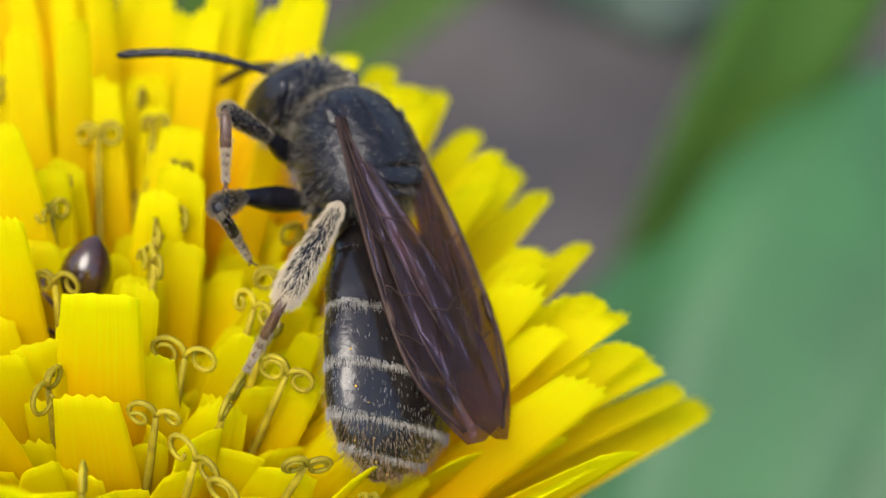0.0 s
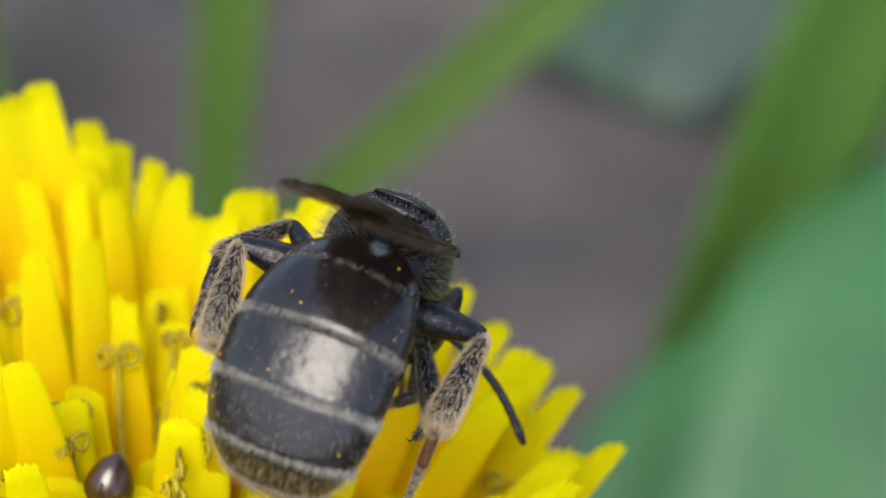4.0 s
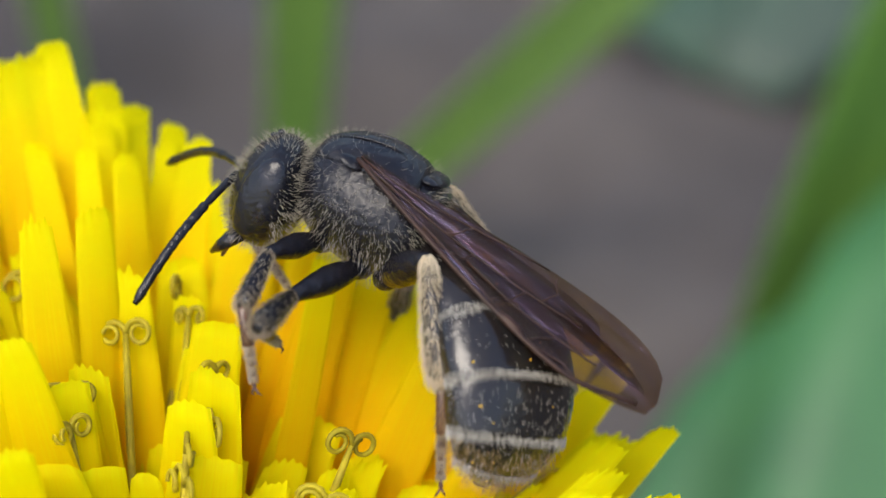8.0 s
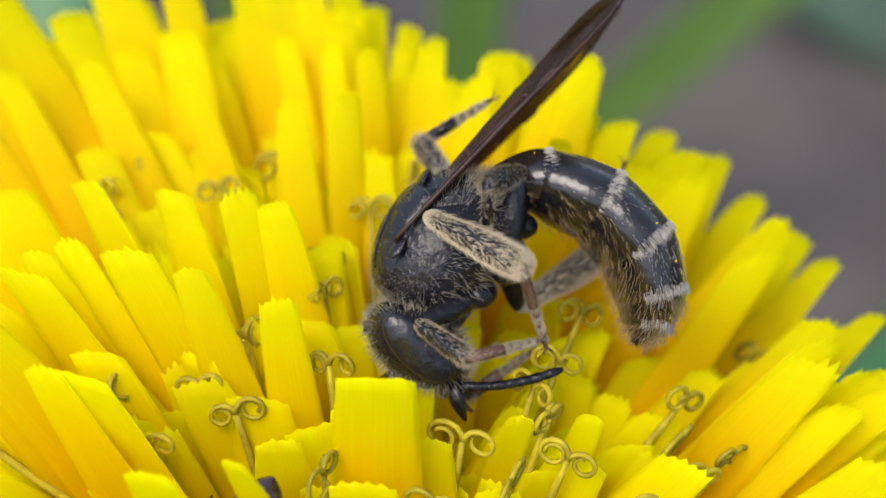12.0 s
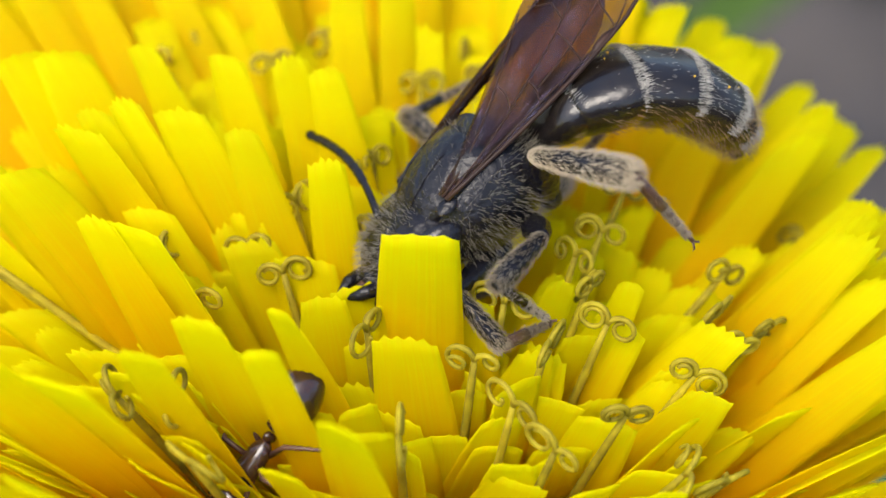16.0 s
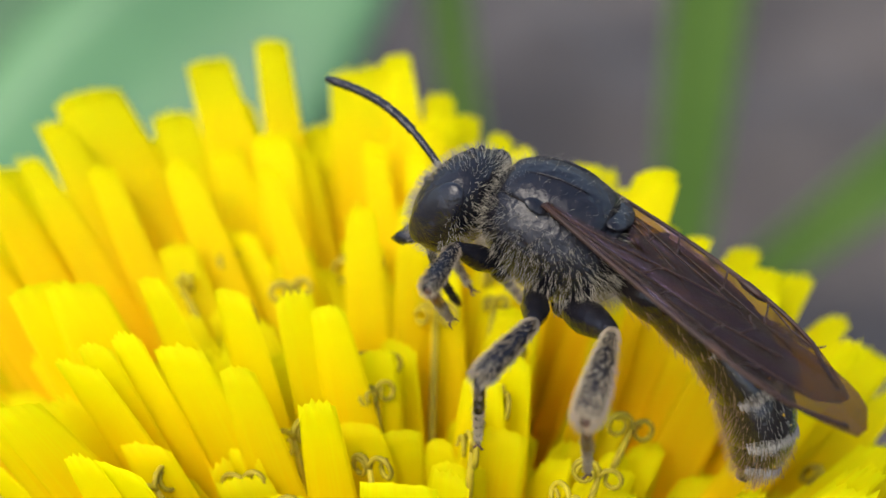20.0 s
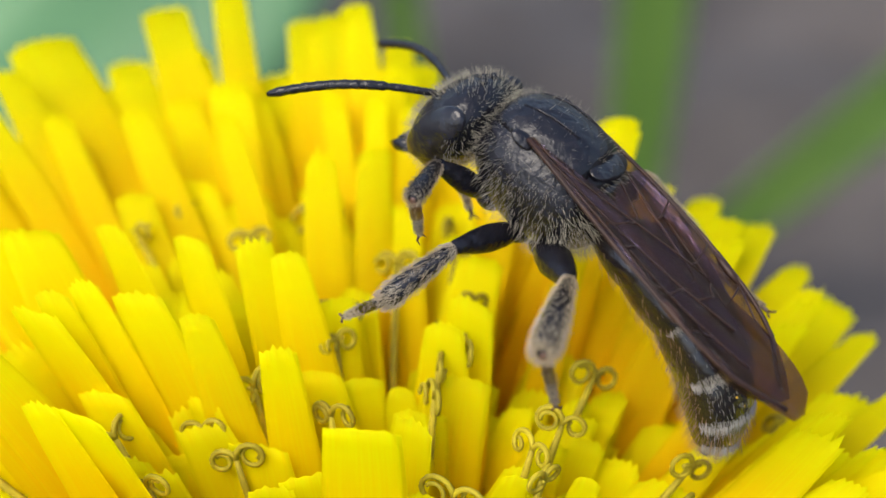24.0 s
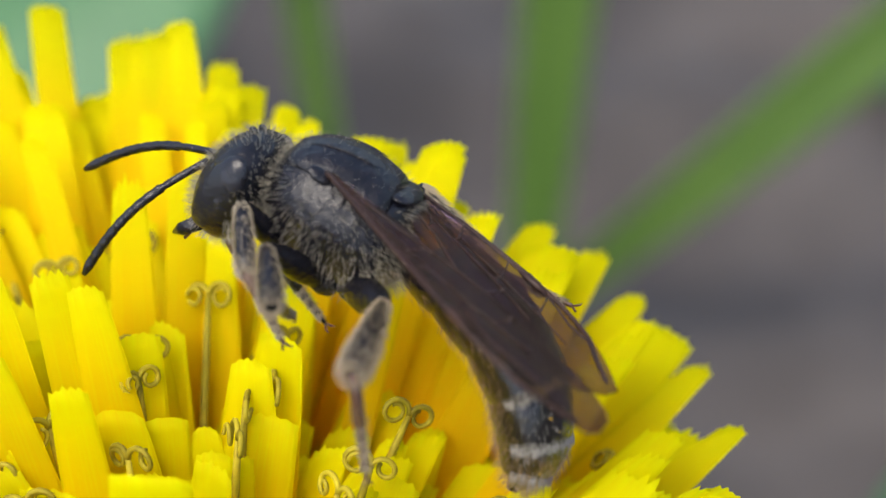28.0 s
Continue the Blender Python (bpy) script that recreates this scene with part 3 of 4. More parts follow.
def feeler(s):
    """An antenna: a smooth first joint and a ringed whip."""
    pts, rad = [], []
    for i in range(40):
        u = i / 39
        pts.append(up(s * 0.10 * math.sin(3 * u), 3.25 * u, 0.34 * math.sin(u * 2.9) - 0.05 * u) * MM)
        joint = 0.94 + 0.06 * math.cos(u * 82) if u > 0.3 else 1.0
        r = 0.075 if u < 0.26 else 0.062 if u < 0.30 else 0.098
        rad.append(r * joint * (1 - 0.5 * max(0, (u - 0.95) / 0.05)) * MM)
    return part("antenna", tube(pts, rad, 10), BLACK, head)


antennae = {"left": feeler(-1), "right": feeler(1)}

# abdomen: six plates, each from its joint backwards
WAIST = up(0, -1.42, -0.28)
PLATES = ((1.00, 0.45, 1.36), (1.20, 1.34, 1.62), (1.10, 1.61, 1.66), (0.94, 1.62, 1.46), (0.58, 1.42, 1.02), (0.40, 0.98, 0.24))
plates = []
for i, (ln, r0, r1) in enumerate(PLATES):
    rings = []
    for k in range(9):
        u = k / 8
        r = r0 + (r1 - r0) * (math.sin(u * 1.57) if i < 3 else u ** 1.5) + 0.05 * math.sin(u * 3.14)
        rings.append((0.14 - u * (ln + 0.2), r, r * 0.46, -r * 0.48))
    rings.append((0.14 - ln - 0.24, r * 0.965, r * 0.44, -r * 0.46))
    rings.append((0.14 - ln - 0.10, r * 0.80, r * 0.34, -r * 0.36))
    if i == 5:
        rings = rings[:-1]
    plate = part("abdomen_plate", loft(rings, 32), SHINY, bee)
    hairs = []
    if i < 5:
        for k in range((500, 1100, 1200, 1000, 500)[i]):
            a = rng.uniform(-0.5, math.pi + 0.5)
            side = abs(math.cos(a))
            u = 0.81 - rng.random() ** 1.3 * (0.050 + 0.08 * side ** 2)
            p, n = on_loft(rings, u, a)
            hairs.append((p, n * 0.06 + up(0, -1, 0) + up(rng.uniform(-0.3, 0.3), 0, rng.uniform(-0.1, 0.1)), rng.uniform(0.08, 0.20), 0.0034))
        fur("hair_band", hairs, WHITE, plate, "band of whitish felted hair")
    hairs = []
    for k in range((0, 40, 120, 260, 240, 100)[i]):
        p, n = on_loft(rings, rng.uniform(0.12, 0.75), rng.uniform(-0.2, math.pi + 0.2))
        hairs.append((p, n * 0.2 + up(rng.uniform(-0.25, 0.25), -1, 0), rng.uniform(0.06, 0.13), 0.0030))
    if hairs:
        fur("down", hairs, WHITE, plate, "thin grey down")
    hairs = []
    for k in range((60, 150, 180, 220, 420, 500)[i]):
        a = rng.uniform(math.pi + 0.25, 2 * math.pi - 0.25) if i < 4 else rng.uniform(0, 2 * math.pi)
        p, n = on_loft(rings, rng.uniform(0.2, 0.8), a)
        hairs.append((p, n * 0.75 + up(rng.uniform(-0.3, 0.3), -0.9, rng.uniform(-0.3, 0.2)), rng.uniform(0.12, 0.30), 0.0036))
    fur("fringe", hairs, GOLD, plate, "fine golden-brown fringe")
    dust = bmesh.new()
    for k in range(4 if i else 2):
        p, n = on_loft(rings, rng.uniform(0.25, 0.7), rng.uniform(0.4, 2.8))
        bmesh.ops.create_icosphere(dust, subdivisions=1, radius=rng.uniform(0.010, 0.024) * MM, matrix=Matrix.Translation((p + n * 0.015) * MM))
    part("pollen_grains", dust, POLLEN, plate, "loose yellow pollen grains")
    plates.append(plate)
part("tail_tuft", ball((0, -0.40, -0.05), (0.17, 0.16, 0.12)), GOLD, plates[-1], "tawny tail tip")

# wings
WING_AT = {"left": up(-1.08, 0.52, 0.92), "right": up(1.08, 0.52, 0.84)}


def wing_place(s, u, v, size=1.0, span=7.1, drop=0.0):
    """A place on a wing: u from its root to its tip, v from the leading edge to the trailing one."""
    lead = -0.55 * math.sin(u * 2.4) - 0.1 * u
    wide = 2.2 * size * (0.10 + 0.90 * math.sin(min(1.0, u * 1.22) * 1.57) ** 1.2) * math.sqrt(max(0.0, 1 - max(0.0, (u - 0.66) / 0.34) ** 2.6))
    fold = (0.06 * math.sin(v * 9 + u * 3) + 0.035 * math.sin(v * 24 - u * 4)) * math.sin(u * 3.1) + 0.10 * math.sin(u * 3.0)
    x = lead + wide * v + 0.75 * max(0.0, (u - 0.66) / 0.34) ** 2.2
    return up(-s * x, -u * span, fold + drop)


def wing(s):
    rows, cols = 26, 27
    front = [wing_place(s, i / (rows - 1) * 0.995, j / (cols - 1)) * MM for i in range(rows) for j in range(cols)]
    back = [p - up(0, 0, 0.012) * MM for p in front]
    fore = part("forewing", solid(front, back, rows, cols), FILM, bee, "smoky brown iridescent forewing")
    hind = [wing_place(s, i / 15 * 0.995, j / 12, 0.72, 5.3, -0.10) * MM + up(s * -0.25, -0.35, 0) * MM for i in range(16) for j in range(13)]
    part("hindwing", solid(hind, [p - up(0, 0, 0.012) * MM for p in hind], 16, 13), FILM, fore, "smoky translucent hindwing")
    veins = (((0, 0.01), (0.2, 0.01), (0.4, 0.01), (0.64, 0.01), (0.82, 0.02), (0.96, 0.2)), ((0, 0.06), (0.2, 0.10), (0.4, 0.09), (0.6, 0.05)),
             ((0, 0.2), (0.2, 0.38), (0.38, 0.46), (0.55, 0.5), (0.72, 0.6)), ((0, 0.5), (0.2, 0.72), (0.4, 0.86), (0.55, 0.97)),
             ((0.36, 0.1), (0.39, 0.3), (0.40, 0.47)), ((0.52, 0.08), (0.55, 0.3), (0.56, 0.5)), ((0.40, 0.30), (0.55, 0.30), (0.70, 0.34), (0.82, 0.36)),
             ((0.66, 0.06), (0.68, 0.2), (0.70, 0.34)), ((0.30, 0.43), (0.33, 0.6), (0.34, 0.8)), ((0.60, 0.52), (0.62, 0.7), (0.58, 0.92)), ((0.64, 0.03), (0.76, 0.12), (0.84, 0.03)))
    for k, line in enumerate(veins):
        pts = []
        for (u0, v0), (u1, v1) in zip(line, line[1:]):
            pts += [wing_place(s, u0 + (u1 - u0) * f, v0 + (v1 - v0) * f) * MM for f in (0, 0.34, 0.67)]
        pts.append(wing_place(s, *line[-1]) * MM)
        part("vein", tube(pts, [(0.045 if k == 0 else 0.017) * MM] * len(pts), 6), VEIN, fore)
    part("stigma", tube([wing_place(s, u, 0.04) * MM for u in (0.55, 0.58, 0.62, 0.65)], [r * MM for r in (0.03, 0.09, 0.09, 0.03)], 8), VEIN, fore, "dark wing spot")
    return fore


wings = {"left": wing(-1), "right": wing(1)}

# legs: three joints each
LEGS = {"f": (1.45, 1.35, 1.5), "m": (1.7, 1.6, 1.7), "h": (1.85, 2.2, 2.0)}
HIPS = {"f": up(0.55, 0.75, -0.95), "m": up(0.65, -0.15, -1.12), "h": up(0.60, -0.80, -1.0)}


def leg(kind):
    a, b, c = LEGS[kind]
    wide = {"f": 0.21, "m": 0.25, "h": 0.31}[kind]
    femur = part("femur", loft(smooth([(-0.12, 0.10, 0.1, -0.1), (0.1, wide * 0.8, wide * 0.8, -wide * 0.8), (a * 0.45, wide * 1.1, wide * 1.2, -wide * 1.2), (a * 0.85, wide * 0.7, wide * 0.75, -wide * 0.75), (a, 0.13, 0.13, -0.13), (a + 0.06, 0.05, 0.05, -0.05)], 1), 12), BLACK, bee)
    part("coxa", ball((0, -0.15, 0), (0.26, 0.36, 0.28), None, 12, 8), BLACK, femur)
    TIB = smooth([(-0.08, 0.06, 0.06, -0.06), (0.1, 0.13, 0.13, -0.13), (b * 0.6, wide * 0.85, wide * 0.9, -wide * 0.9), (b * 0.95, wide * 0.8, wide * 0.85, -wide * 0.85), (b + 0.05, 0.08, 0.08, -0.08)], 1)
    tibia = part("tibia", loft(TIB, 12), BLACK, bee)
    hairs = []
    for k in range({"f": 850, "m": 1300, "h": 3000}[kind]):
        p, n = on_loft(TIB, rng.uniform(0.08, 0.95), rng.uniform(0, 6.28))
        hairs.append((p, n * 0.55 + up(0, 1, 0), rng.uniform(0.09, {"f": 0.17, "m": 0.21, "h": 0.26}[kind]), 0.0044))
    fur("leg_brush", hairs, CREAM if kind == "h" else HAIR, tibia, "dense pale leg brush")
    rings, y = [(-0.04, 0.05, 0.05, -0.05), (0.05, 0.11, 0.13, -0.13), (c * 0.48, 0.11, 0.13, -0.13), (c * 0.5, 0.05, 0.05, -0.05)], c * 0.5
    for k in range(4):
        r = 0.085 - 0.012 * k
        rings += [(y + 0.02, r * 0.6, r * 0.6, -r * 0.6), (y + c * 0.10, r, r, -r), (y + c * 0.12, r * 0.5, r * 0.5, -r * 0.5)]
        y += c * 0.125
    tarsus = part("tarsus", loft(rings, 10), BROWN if kind != "m" else BLACK, bee)
    hairs = []
    for k in range(900):
        p, n = on_loft(rings, rng.uniform(0.05, 0.85), rng.uniform(0, 6.28))
        hairs.append((p, n * 0.6 + up(0, 1, 0), rng.uniform(0.07, 0.16), 0.0044))
    fur("tarsus_hair", hairs, HAIR, tarsus, "pale bristles")
    for s in (-1, 1):
        part("claw", tube([up(0, c - 0.02, 0) * MM, up(s * 0.08, c + 0.10, 0) * MM, up(s * 0.10, c + 0.16, -0.08) * MM], [0.028 * MM, 0.022 * MM, 0.006 * MM], 6), BROWN, tarsus)
    return femur, tibia, tarsus


legs = {s + k: leg(k) for s in "lr" for k in "fmh"}

# ---- the ant ----
ant = tagged(new("ant"), "small shiny dark brown ant among the petals", "ant")
part("gaster", loft(smooth([(0.75, 0.06, 0.06, -0.06), (0.62, 0.30, 0.30, -0.28), (0.25, 0.50, 0.50, -0.46), (-0.2, 0.50, 0.52, -0.48), (-0.6, 0.30, 0.30, -0.30), (-0.82, 0.05, 0.03, -0.05)]), 20), ANT, ant)
part("petiole", ball((0, 0.88, -0.02), (0.11, 0.13, 0.17), None, 12, 8), ANT, ant)
part("mesosoma", loft(smooth([(0.98, 0.10, 0.08, -0.10), (1.15, 0.22, 0.16, -0.22), (1.5, 0.26, 0.22, -0.24), (1.85, 0.26, 0.24, -0.22), (2.05, 0.10, 0.06, -0.10)]), 16), ANT, ant)
ant_head = part("head", loft(smooth([(2.06, 0.12, 0.1, -0.1), (2.2, 0.32, 0.22, -0.22), (2.5, 0.36, 0.24, -0.24), (2.78, 0.26, 0.16, -0.18), (2.9, 0.08, 0.03, -0.06)]), 16), ANT, ant)
for s in (-1, 1):
    part("eye", ball((s * 0.33, 2.45, 0.10), (0.06, 0.09, 0.08), None, 10, 8), EYE, ant_head)
    part("antenna", tube([up(s * x, y, z) * MM for x, y, z in ((0.16, 2.78, 0.12), (0.5, 3.15, 0.45), (0.62, 3.3, 0.5), (0.75, 3.9, 0.4), (0.8, 4.3, 0.25))], [r * MM for r in (0.035, 0.035, 0.04, 0.045, 0.03)], 8), BROWN, ant_head)
    for y, fx, fy in ((1.8, 1.25, 2.6), (1.5, 1.45, 1.4), (1.2, 1.35, 0.2)):
        part("leg", tube([up(s * x, yy, z) * MM for x, yy, z in ((0.15, y, -0.15), (0.65, (y + fy) / 2, 0.30), (fx * 0.85, fy * 0.9 + y * 0.1, -0.25), (fx, fy, -0.62))], [r * MM for r in (0.06, 0.055, 0.04, 0.02)], 8), BROWN, ant)


# ---- all that moves ----
def between(rows, t):
    """Values of a table of rows at a time, on straight lines."""
    if t <= rows[0][0]:
        return rows[0][1:]
    for a, b in zip(rows, rows[1:]):
        if t <= b[0]:
            f = (t - a[0]) / (b[0] - a[0])
            f = f * f * (3 - 2 * f)
            return tuple(p + (q - p) * f for p, q in zip(a[1:], b[1:]))
    return rows[-1][1:]


def along(p, q, pole):
    """The pose of a leg joint that lies from p to q, its back to the pole."""
    y = (q - p).normalized()
    x = y.cross(pole).normalized()
    z = x.cross(y)
    m = Matrix((x, y, z)).transposed().to_4x4()
    m.translation = p * MM
    return m


def bend(p, q, a, b, pole):
    """The knee between p and q for two joints of lengths a and b."""
    d = q - p
    far = min(d.length, (a + b) * 0.995)
    y = d.normalized()
    q = p + y * far
    b = max(min(b, math.sqrt(far * far + a * a)), abs(far - a) * 1.01)
    x = (a * a - b * b + far * far) / (2 * far)
    h = math.sqrt(max(0.0, a * a - x * x))
    side = (pole - y * pole.dot(y)).normalized()
    return p + y * x + side * h, q


REST = {"f": (1.3, 1.1, -2.5), "m": (2.9, -0.3, -3.0), "h": (2.6, -3.2, -2.6)}
POLES = {"f": (0.5, 0.7, 0.6), "m": (0.9, 0.1, 0.40), "h": (0.95, -0.3, 0.40)}


def motions():
    body = [
        (0.0, pose(0.00867, 0.00389, 0.12638, 22.6, 25.4, 34.9)),
        (0.5, pose(0.00689, 0.00398, 0.12768, 15.8, 26.3, 58.5)),
        (1.0, pose(0.00604, 0.00372, 0.12888, 12.5, 22.5, 53.7)),
        (1.5, pose(0.00602, 0.00682, 0.12864, 8.4, 32.7, 21.3)),
        (2.0, pose(0.00611, 0.00666, 0.12866, 6.8, 45.2, 23.6)),
        (2.5, pose(0.00660, 0.00525, 0.12983, 3.5, 20.2, -10.4)),
        (4.5, pose(0.00937, 0.00396, 0.12946, -76.3, 0.2, -29.7)),
        (5.0, pose(0.00967, 0.00427, 0.12842, -68.6, 15.8, -35.2)),
        (5.5, pose(0.00907, 0.00494, 0.12921, -76.0, 4.2, -32.9)),
        (6.0, pose(0.00952, 0.00641, 0.12877, -57.7, -15.1, -30.0)),
        (6.5, pose(0.00954, 0.00783, 0.12617, -55.2, -15.8, -38.6)),
        (7.0, pose(0.00860, 0.00685, 0.12737, -9.7, 13.5, -3.0)),
        (7.5, pose(0.00853, 0.00743, 0.12736, 2.8, 16.5, 34.8)),
        (8.0, pose(0.00823, 0.00718, 0.12753, 13.7, 30.7, 73.3)),
        (8.5, pose(0.00825, 0.00431, 0.12796, 3.5, 31.1, 91.8)),
        (9.0, pose(0.00632, 0.00365, 0.12751, -16.4, 30.5, 103.8)),
        (9.5, pose(0.00579, 0.00443, 0.12707, -27.3, 26.8, 103.2)),
        (10.0, pose(0.00506, 0.00371, 0.12665, -38.9, 23.6, 106.4)),
        (10.5, pose(0.00496, 0.00313, 0.12699, -50.0, 31.9, 100.4)),
        (11.0, pose(0.00438, 0.00262, 0.12715, -59.5, 36.7, 93.3)),
        (12.0, pose(0.00482, 0.00338, 0.12668, -59.9, 45.7, 96.2)),
        (13.0, pose(0.00456, 0.00286, 0.12598, -57.4, 28.2, 104.1)),
        (16.0, pose(0.00450, 0.00189, 0.12586, -38.6, 20.9, 117.2)),
        (17.0, pose(0.00448, 0.00188, 0.12597, -42.9, 19.6, 116.0)),
        (18.0, pose(0.00476, 0.00190, 0.12613, -39.2, 19.0, 113.0)),
        (18.5, pose(0.00499, 0.00102, 0.12683, -35.6, 32.2, 110.8)),
        (19.0, pose(0.00628, 0.00144, 0.12852, 1.6, 25.0, 110.3)),
        (19.5, pose(0.00594, 0.00362, 0.12875, 19.2, 15.8, 95.9)),
        (20.0, pose(0.00621, 0.00419, 0.12915, 22.1, 14.6, 81.8)),
        (20.5, pose(0.00604, 0.00464, 0.12900, 20.0, 17.4, 76.5)),
        (21.0, pose(0.00638, 0.00423, 0.12886, 19.9, 20.2, 74.6)),
        (21.5, pose(0.00634, 0.00562, 0.12873, 22.1, 17.4, 71.9)),
        (22.0, pose(0.00649, 0.00452, 0.12876, 23.6, 16.7, 67.6)),
        (25.0, pose(0.00682, 0.00476, 0.12899, 24.5, 15.1, 66.4)),
        (26.0, pose(0.00685, 0.00497, 0.12889, 26.1, 15.5, 65.9)),
        (27.0, pose(0.00674, 0.00541, 0.12828, 21.6, 18.1, 66.5)),
        (27.5, pose(0.00657, 0.00534, 0.12840, 23.6, 19.7, 73.9)),
        (28.0, pose(0.00648, 0.00486, 0.12852, 20.9, 23.7, 81.1)),
    ]
    waist = [
        (0.0, -0, 41, -16, 4),
        (1.0, -7, 71, -18, 4),
        (1.5, -2, 57, -10, -4),
        (2.0, -8, 75, -4, -12),
        (2.5, -41, 92, 0, -3),
        (4.5, 81, 80, -6, -5),
        (5.0, 68, 87, -7, -17),
        (5.5, 61, 121, -5, -6),
        (6.0, 36, 81, -5, 5),
        (7.0, -3, 34, -12, -25),
        (7.5, 46, 70, -19, -11),
        (8.0, 5, 101, -34, 2),
        (8.5, 4, 164, -17, 5),
        (9.0, 16, 172, -1, 8),
        (9.5, 3, 184, -2, 18),
        (10.0, 7, 121, -3, 28),
        (10.5, 22, 170, -3, 19),
        (11.0, 58, 120, -3, 11),
        (12.0, 61, 126, -2, -0),
        (13.0, 30, 136, 4, 27),
        (16.0, 9, 117, -2, 14),
        (17.0, 11, 121, -3, 15),
        (18.0, 10, 120, -2, 6),
        (18.5, 6, 148, 3, 21),
        (19.0, -18, 200, 8, 37),
        (19.5, 3, 100, 9, 29),
        (20.0, -10, 105, 7, 20),
        (21.0, -14, 121, 12, 14),
        (21.5, -12, 109, -2, 14),
        (22.0, -10, 102, 17, 14),
        (25.0, 3, 73, 13, 19),
        (27.0, 2, 71, 14, 17),
        (28.0, -4, 100, 1, 14),
    ]
    nod = [
        (0.0, -15, 6),
        (0.5, -16, 17),
        (1.0, -5, 11),
        (1.5, -19, 20),
        (2.0, -23, 11),
        (2.5, 4, 0),
        (5.0, -7, -28),
        (5.5, 1, -30),
        (6.0, -18, -13),
        (7.0, -6, 5),
        (7.5, -14, 18),
        (8.5, -4, -7),
        (9.0, 5, -18),
        (10.0, 3, -20),
        (11.0, -0, -0),
        (12.0, -0, -2),
        (13.0, 54, -12),
        (16.0, 74, 0),
        (18.0, 50, 0),
        (18.5, 34, -9),
        (19.0, 14, -11),
        (20.0, -1, -9),
        (20.5, -4, -3),
        (21.0, 3, -0),
        (25.0, 4, -1),
        (26.0, -1, -4),
        (27.5, -3, -1),
        (28.0, -4, -4),
    ]
    wing = [
        (0.0, -7, -0, -3, 10),
        (0.5, -21, 8, 1, 20),
        (1.0, -10, -6, -9, 30),
        (1.5, -4, -8, -10, 36),
        (2.0, -14, -0, -5, 43),
        (2.5, 20, -5, -9, 12),
        (4.5, -23, 5, 0, 10),
        (5.0, -19, -3, -7, 10),
        (5.5, -24, 0, -4, 10),
        (6.0, -8, 3, -1, 10),
        (7.0, -6, -3, -8, 9),
        (7.5, 2, -31, -31, 17),
        (8.0, -17, -11, -13, 26),
        (8.5, -17, 2, 6, 44),
        (9.0, -14, 8, 9, 35),
        (9.5, -17, 10, 20, 36),
        (10.0, -18, 4, 7, 24),
        (10.5, -19, 14, 20, 15),
        (11.0, -21, 15, 22, 13),
        (12.0, -17, 9, 12, 14),
        (13.0, -23, 19, 27, 21),
        (16.0, -7, 12, 6, 37),
        (18.0, -10, 12, 6, 36),
        (18.5, -10, 8, 4, 35),
        (19.0, -9, 13, 14, 34),
        (19.5, -11, -2, -12, 39),
        (20.0, -2, -17, -20, 2),
        (21.0, -1, -19, -21, -1),
        (21.5, -2, -31, -31, -1),
        (22.0, -3, -9, -16, -2),
        (27.0, -8, -5, -17, -2),
        (28.0, -5, -31, -23, -3),
    ]
    leg_lf = [
        (0.0, 28, 3, 16, 16, -84, -59),
        (1.0, 19, 13, -26, -5, -88, -51),
        (2.0, 61, 45, -26, -26, -95, -49),
        (2.5, 64, 46, -14, -13, -90, -48),
        (5.0, 38, 45, -64, 11, -123, -39),
        (7.0, 53, 42, -46, -1, -88, -32),
        (8.0, -11, 21, -36, -5, -87, -30),
        (9.0, 52, 42, -45, 7, -108, -37),
        (16.0, 38, 45, -64, 11, -123, -39),
        (17.0, 70, 36, -37, 23, -128, -41),
        (18.0, -162, 62, 45, 25, -6, -75),
        (19.0, -138, 75, 41, 75, -13, 17),
        (20.0, 25, 35, -11, 1, -136, -22),
        (21.0, 16, -19, -1, 2, -164, -11),
        (22.0, 32, 37, -11, -11, -85, -18),
        (25.0, 22, 35, 4, -13, -141, -7),
        (26.0, 33, 12, 27, 31, -128, 32),
        (27.0, 11, 39, 30, 8, -134, 24),
        (28.0, 36, 35, -37, -33, -104, -48),
    ]
    leg_lm = [
        (0.0, -0, 4, 22, -22, -143, -24),
        (1.0, 27, 13, -57, 1, -108, 21),
        (2.0, -2, -16, -84, -30, -120, 13),
        (2.5, 31, 13, -61, -49, -121, -37),
        (5.0, 40, 7, -53, -5, -90, -8),
        (7.0, 46, 7, -48, -1, -111, -6),
        (8.0, -22, 24, -12, 3, -158, -7),
        (9.0, 18, 4, -67, 17, -104, 11),
        (10.0, 14, -6, 14, 37, -117, 46),
        (11.0, -24, -57, 34, 25, -182, 40),
        (12.0, 46, -68, 21, 25, -146, 46),
        (13.0, 7, 11, 31, 39, -111, -5),
        (18.0, 28, -1, 42, 54, -98, 0),
        (19.0, 12, 7, -28, 34, -91, 8),
        (20.0, 15, -7, -29, 14, -105, -18),
        (21.0, 13, -15, -130, 28, -143, -58),
        (22.0, -3, 19, -43, 15, -115, 19),
        (27.0, -3, 10, -53, 4, -109, 30),
        (28.0, 23, 33, -12, -27, -157, -8),
    ]
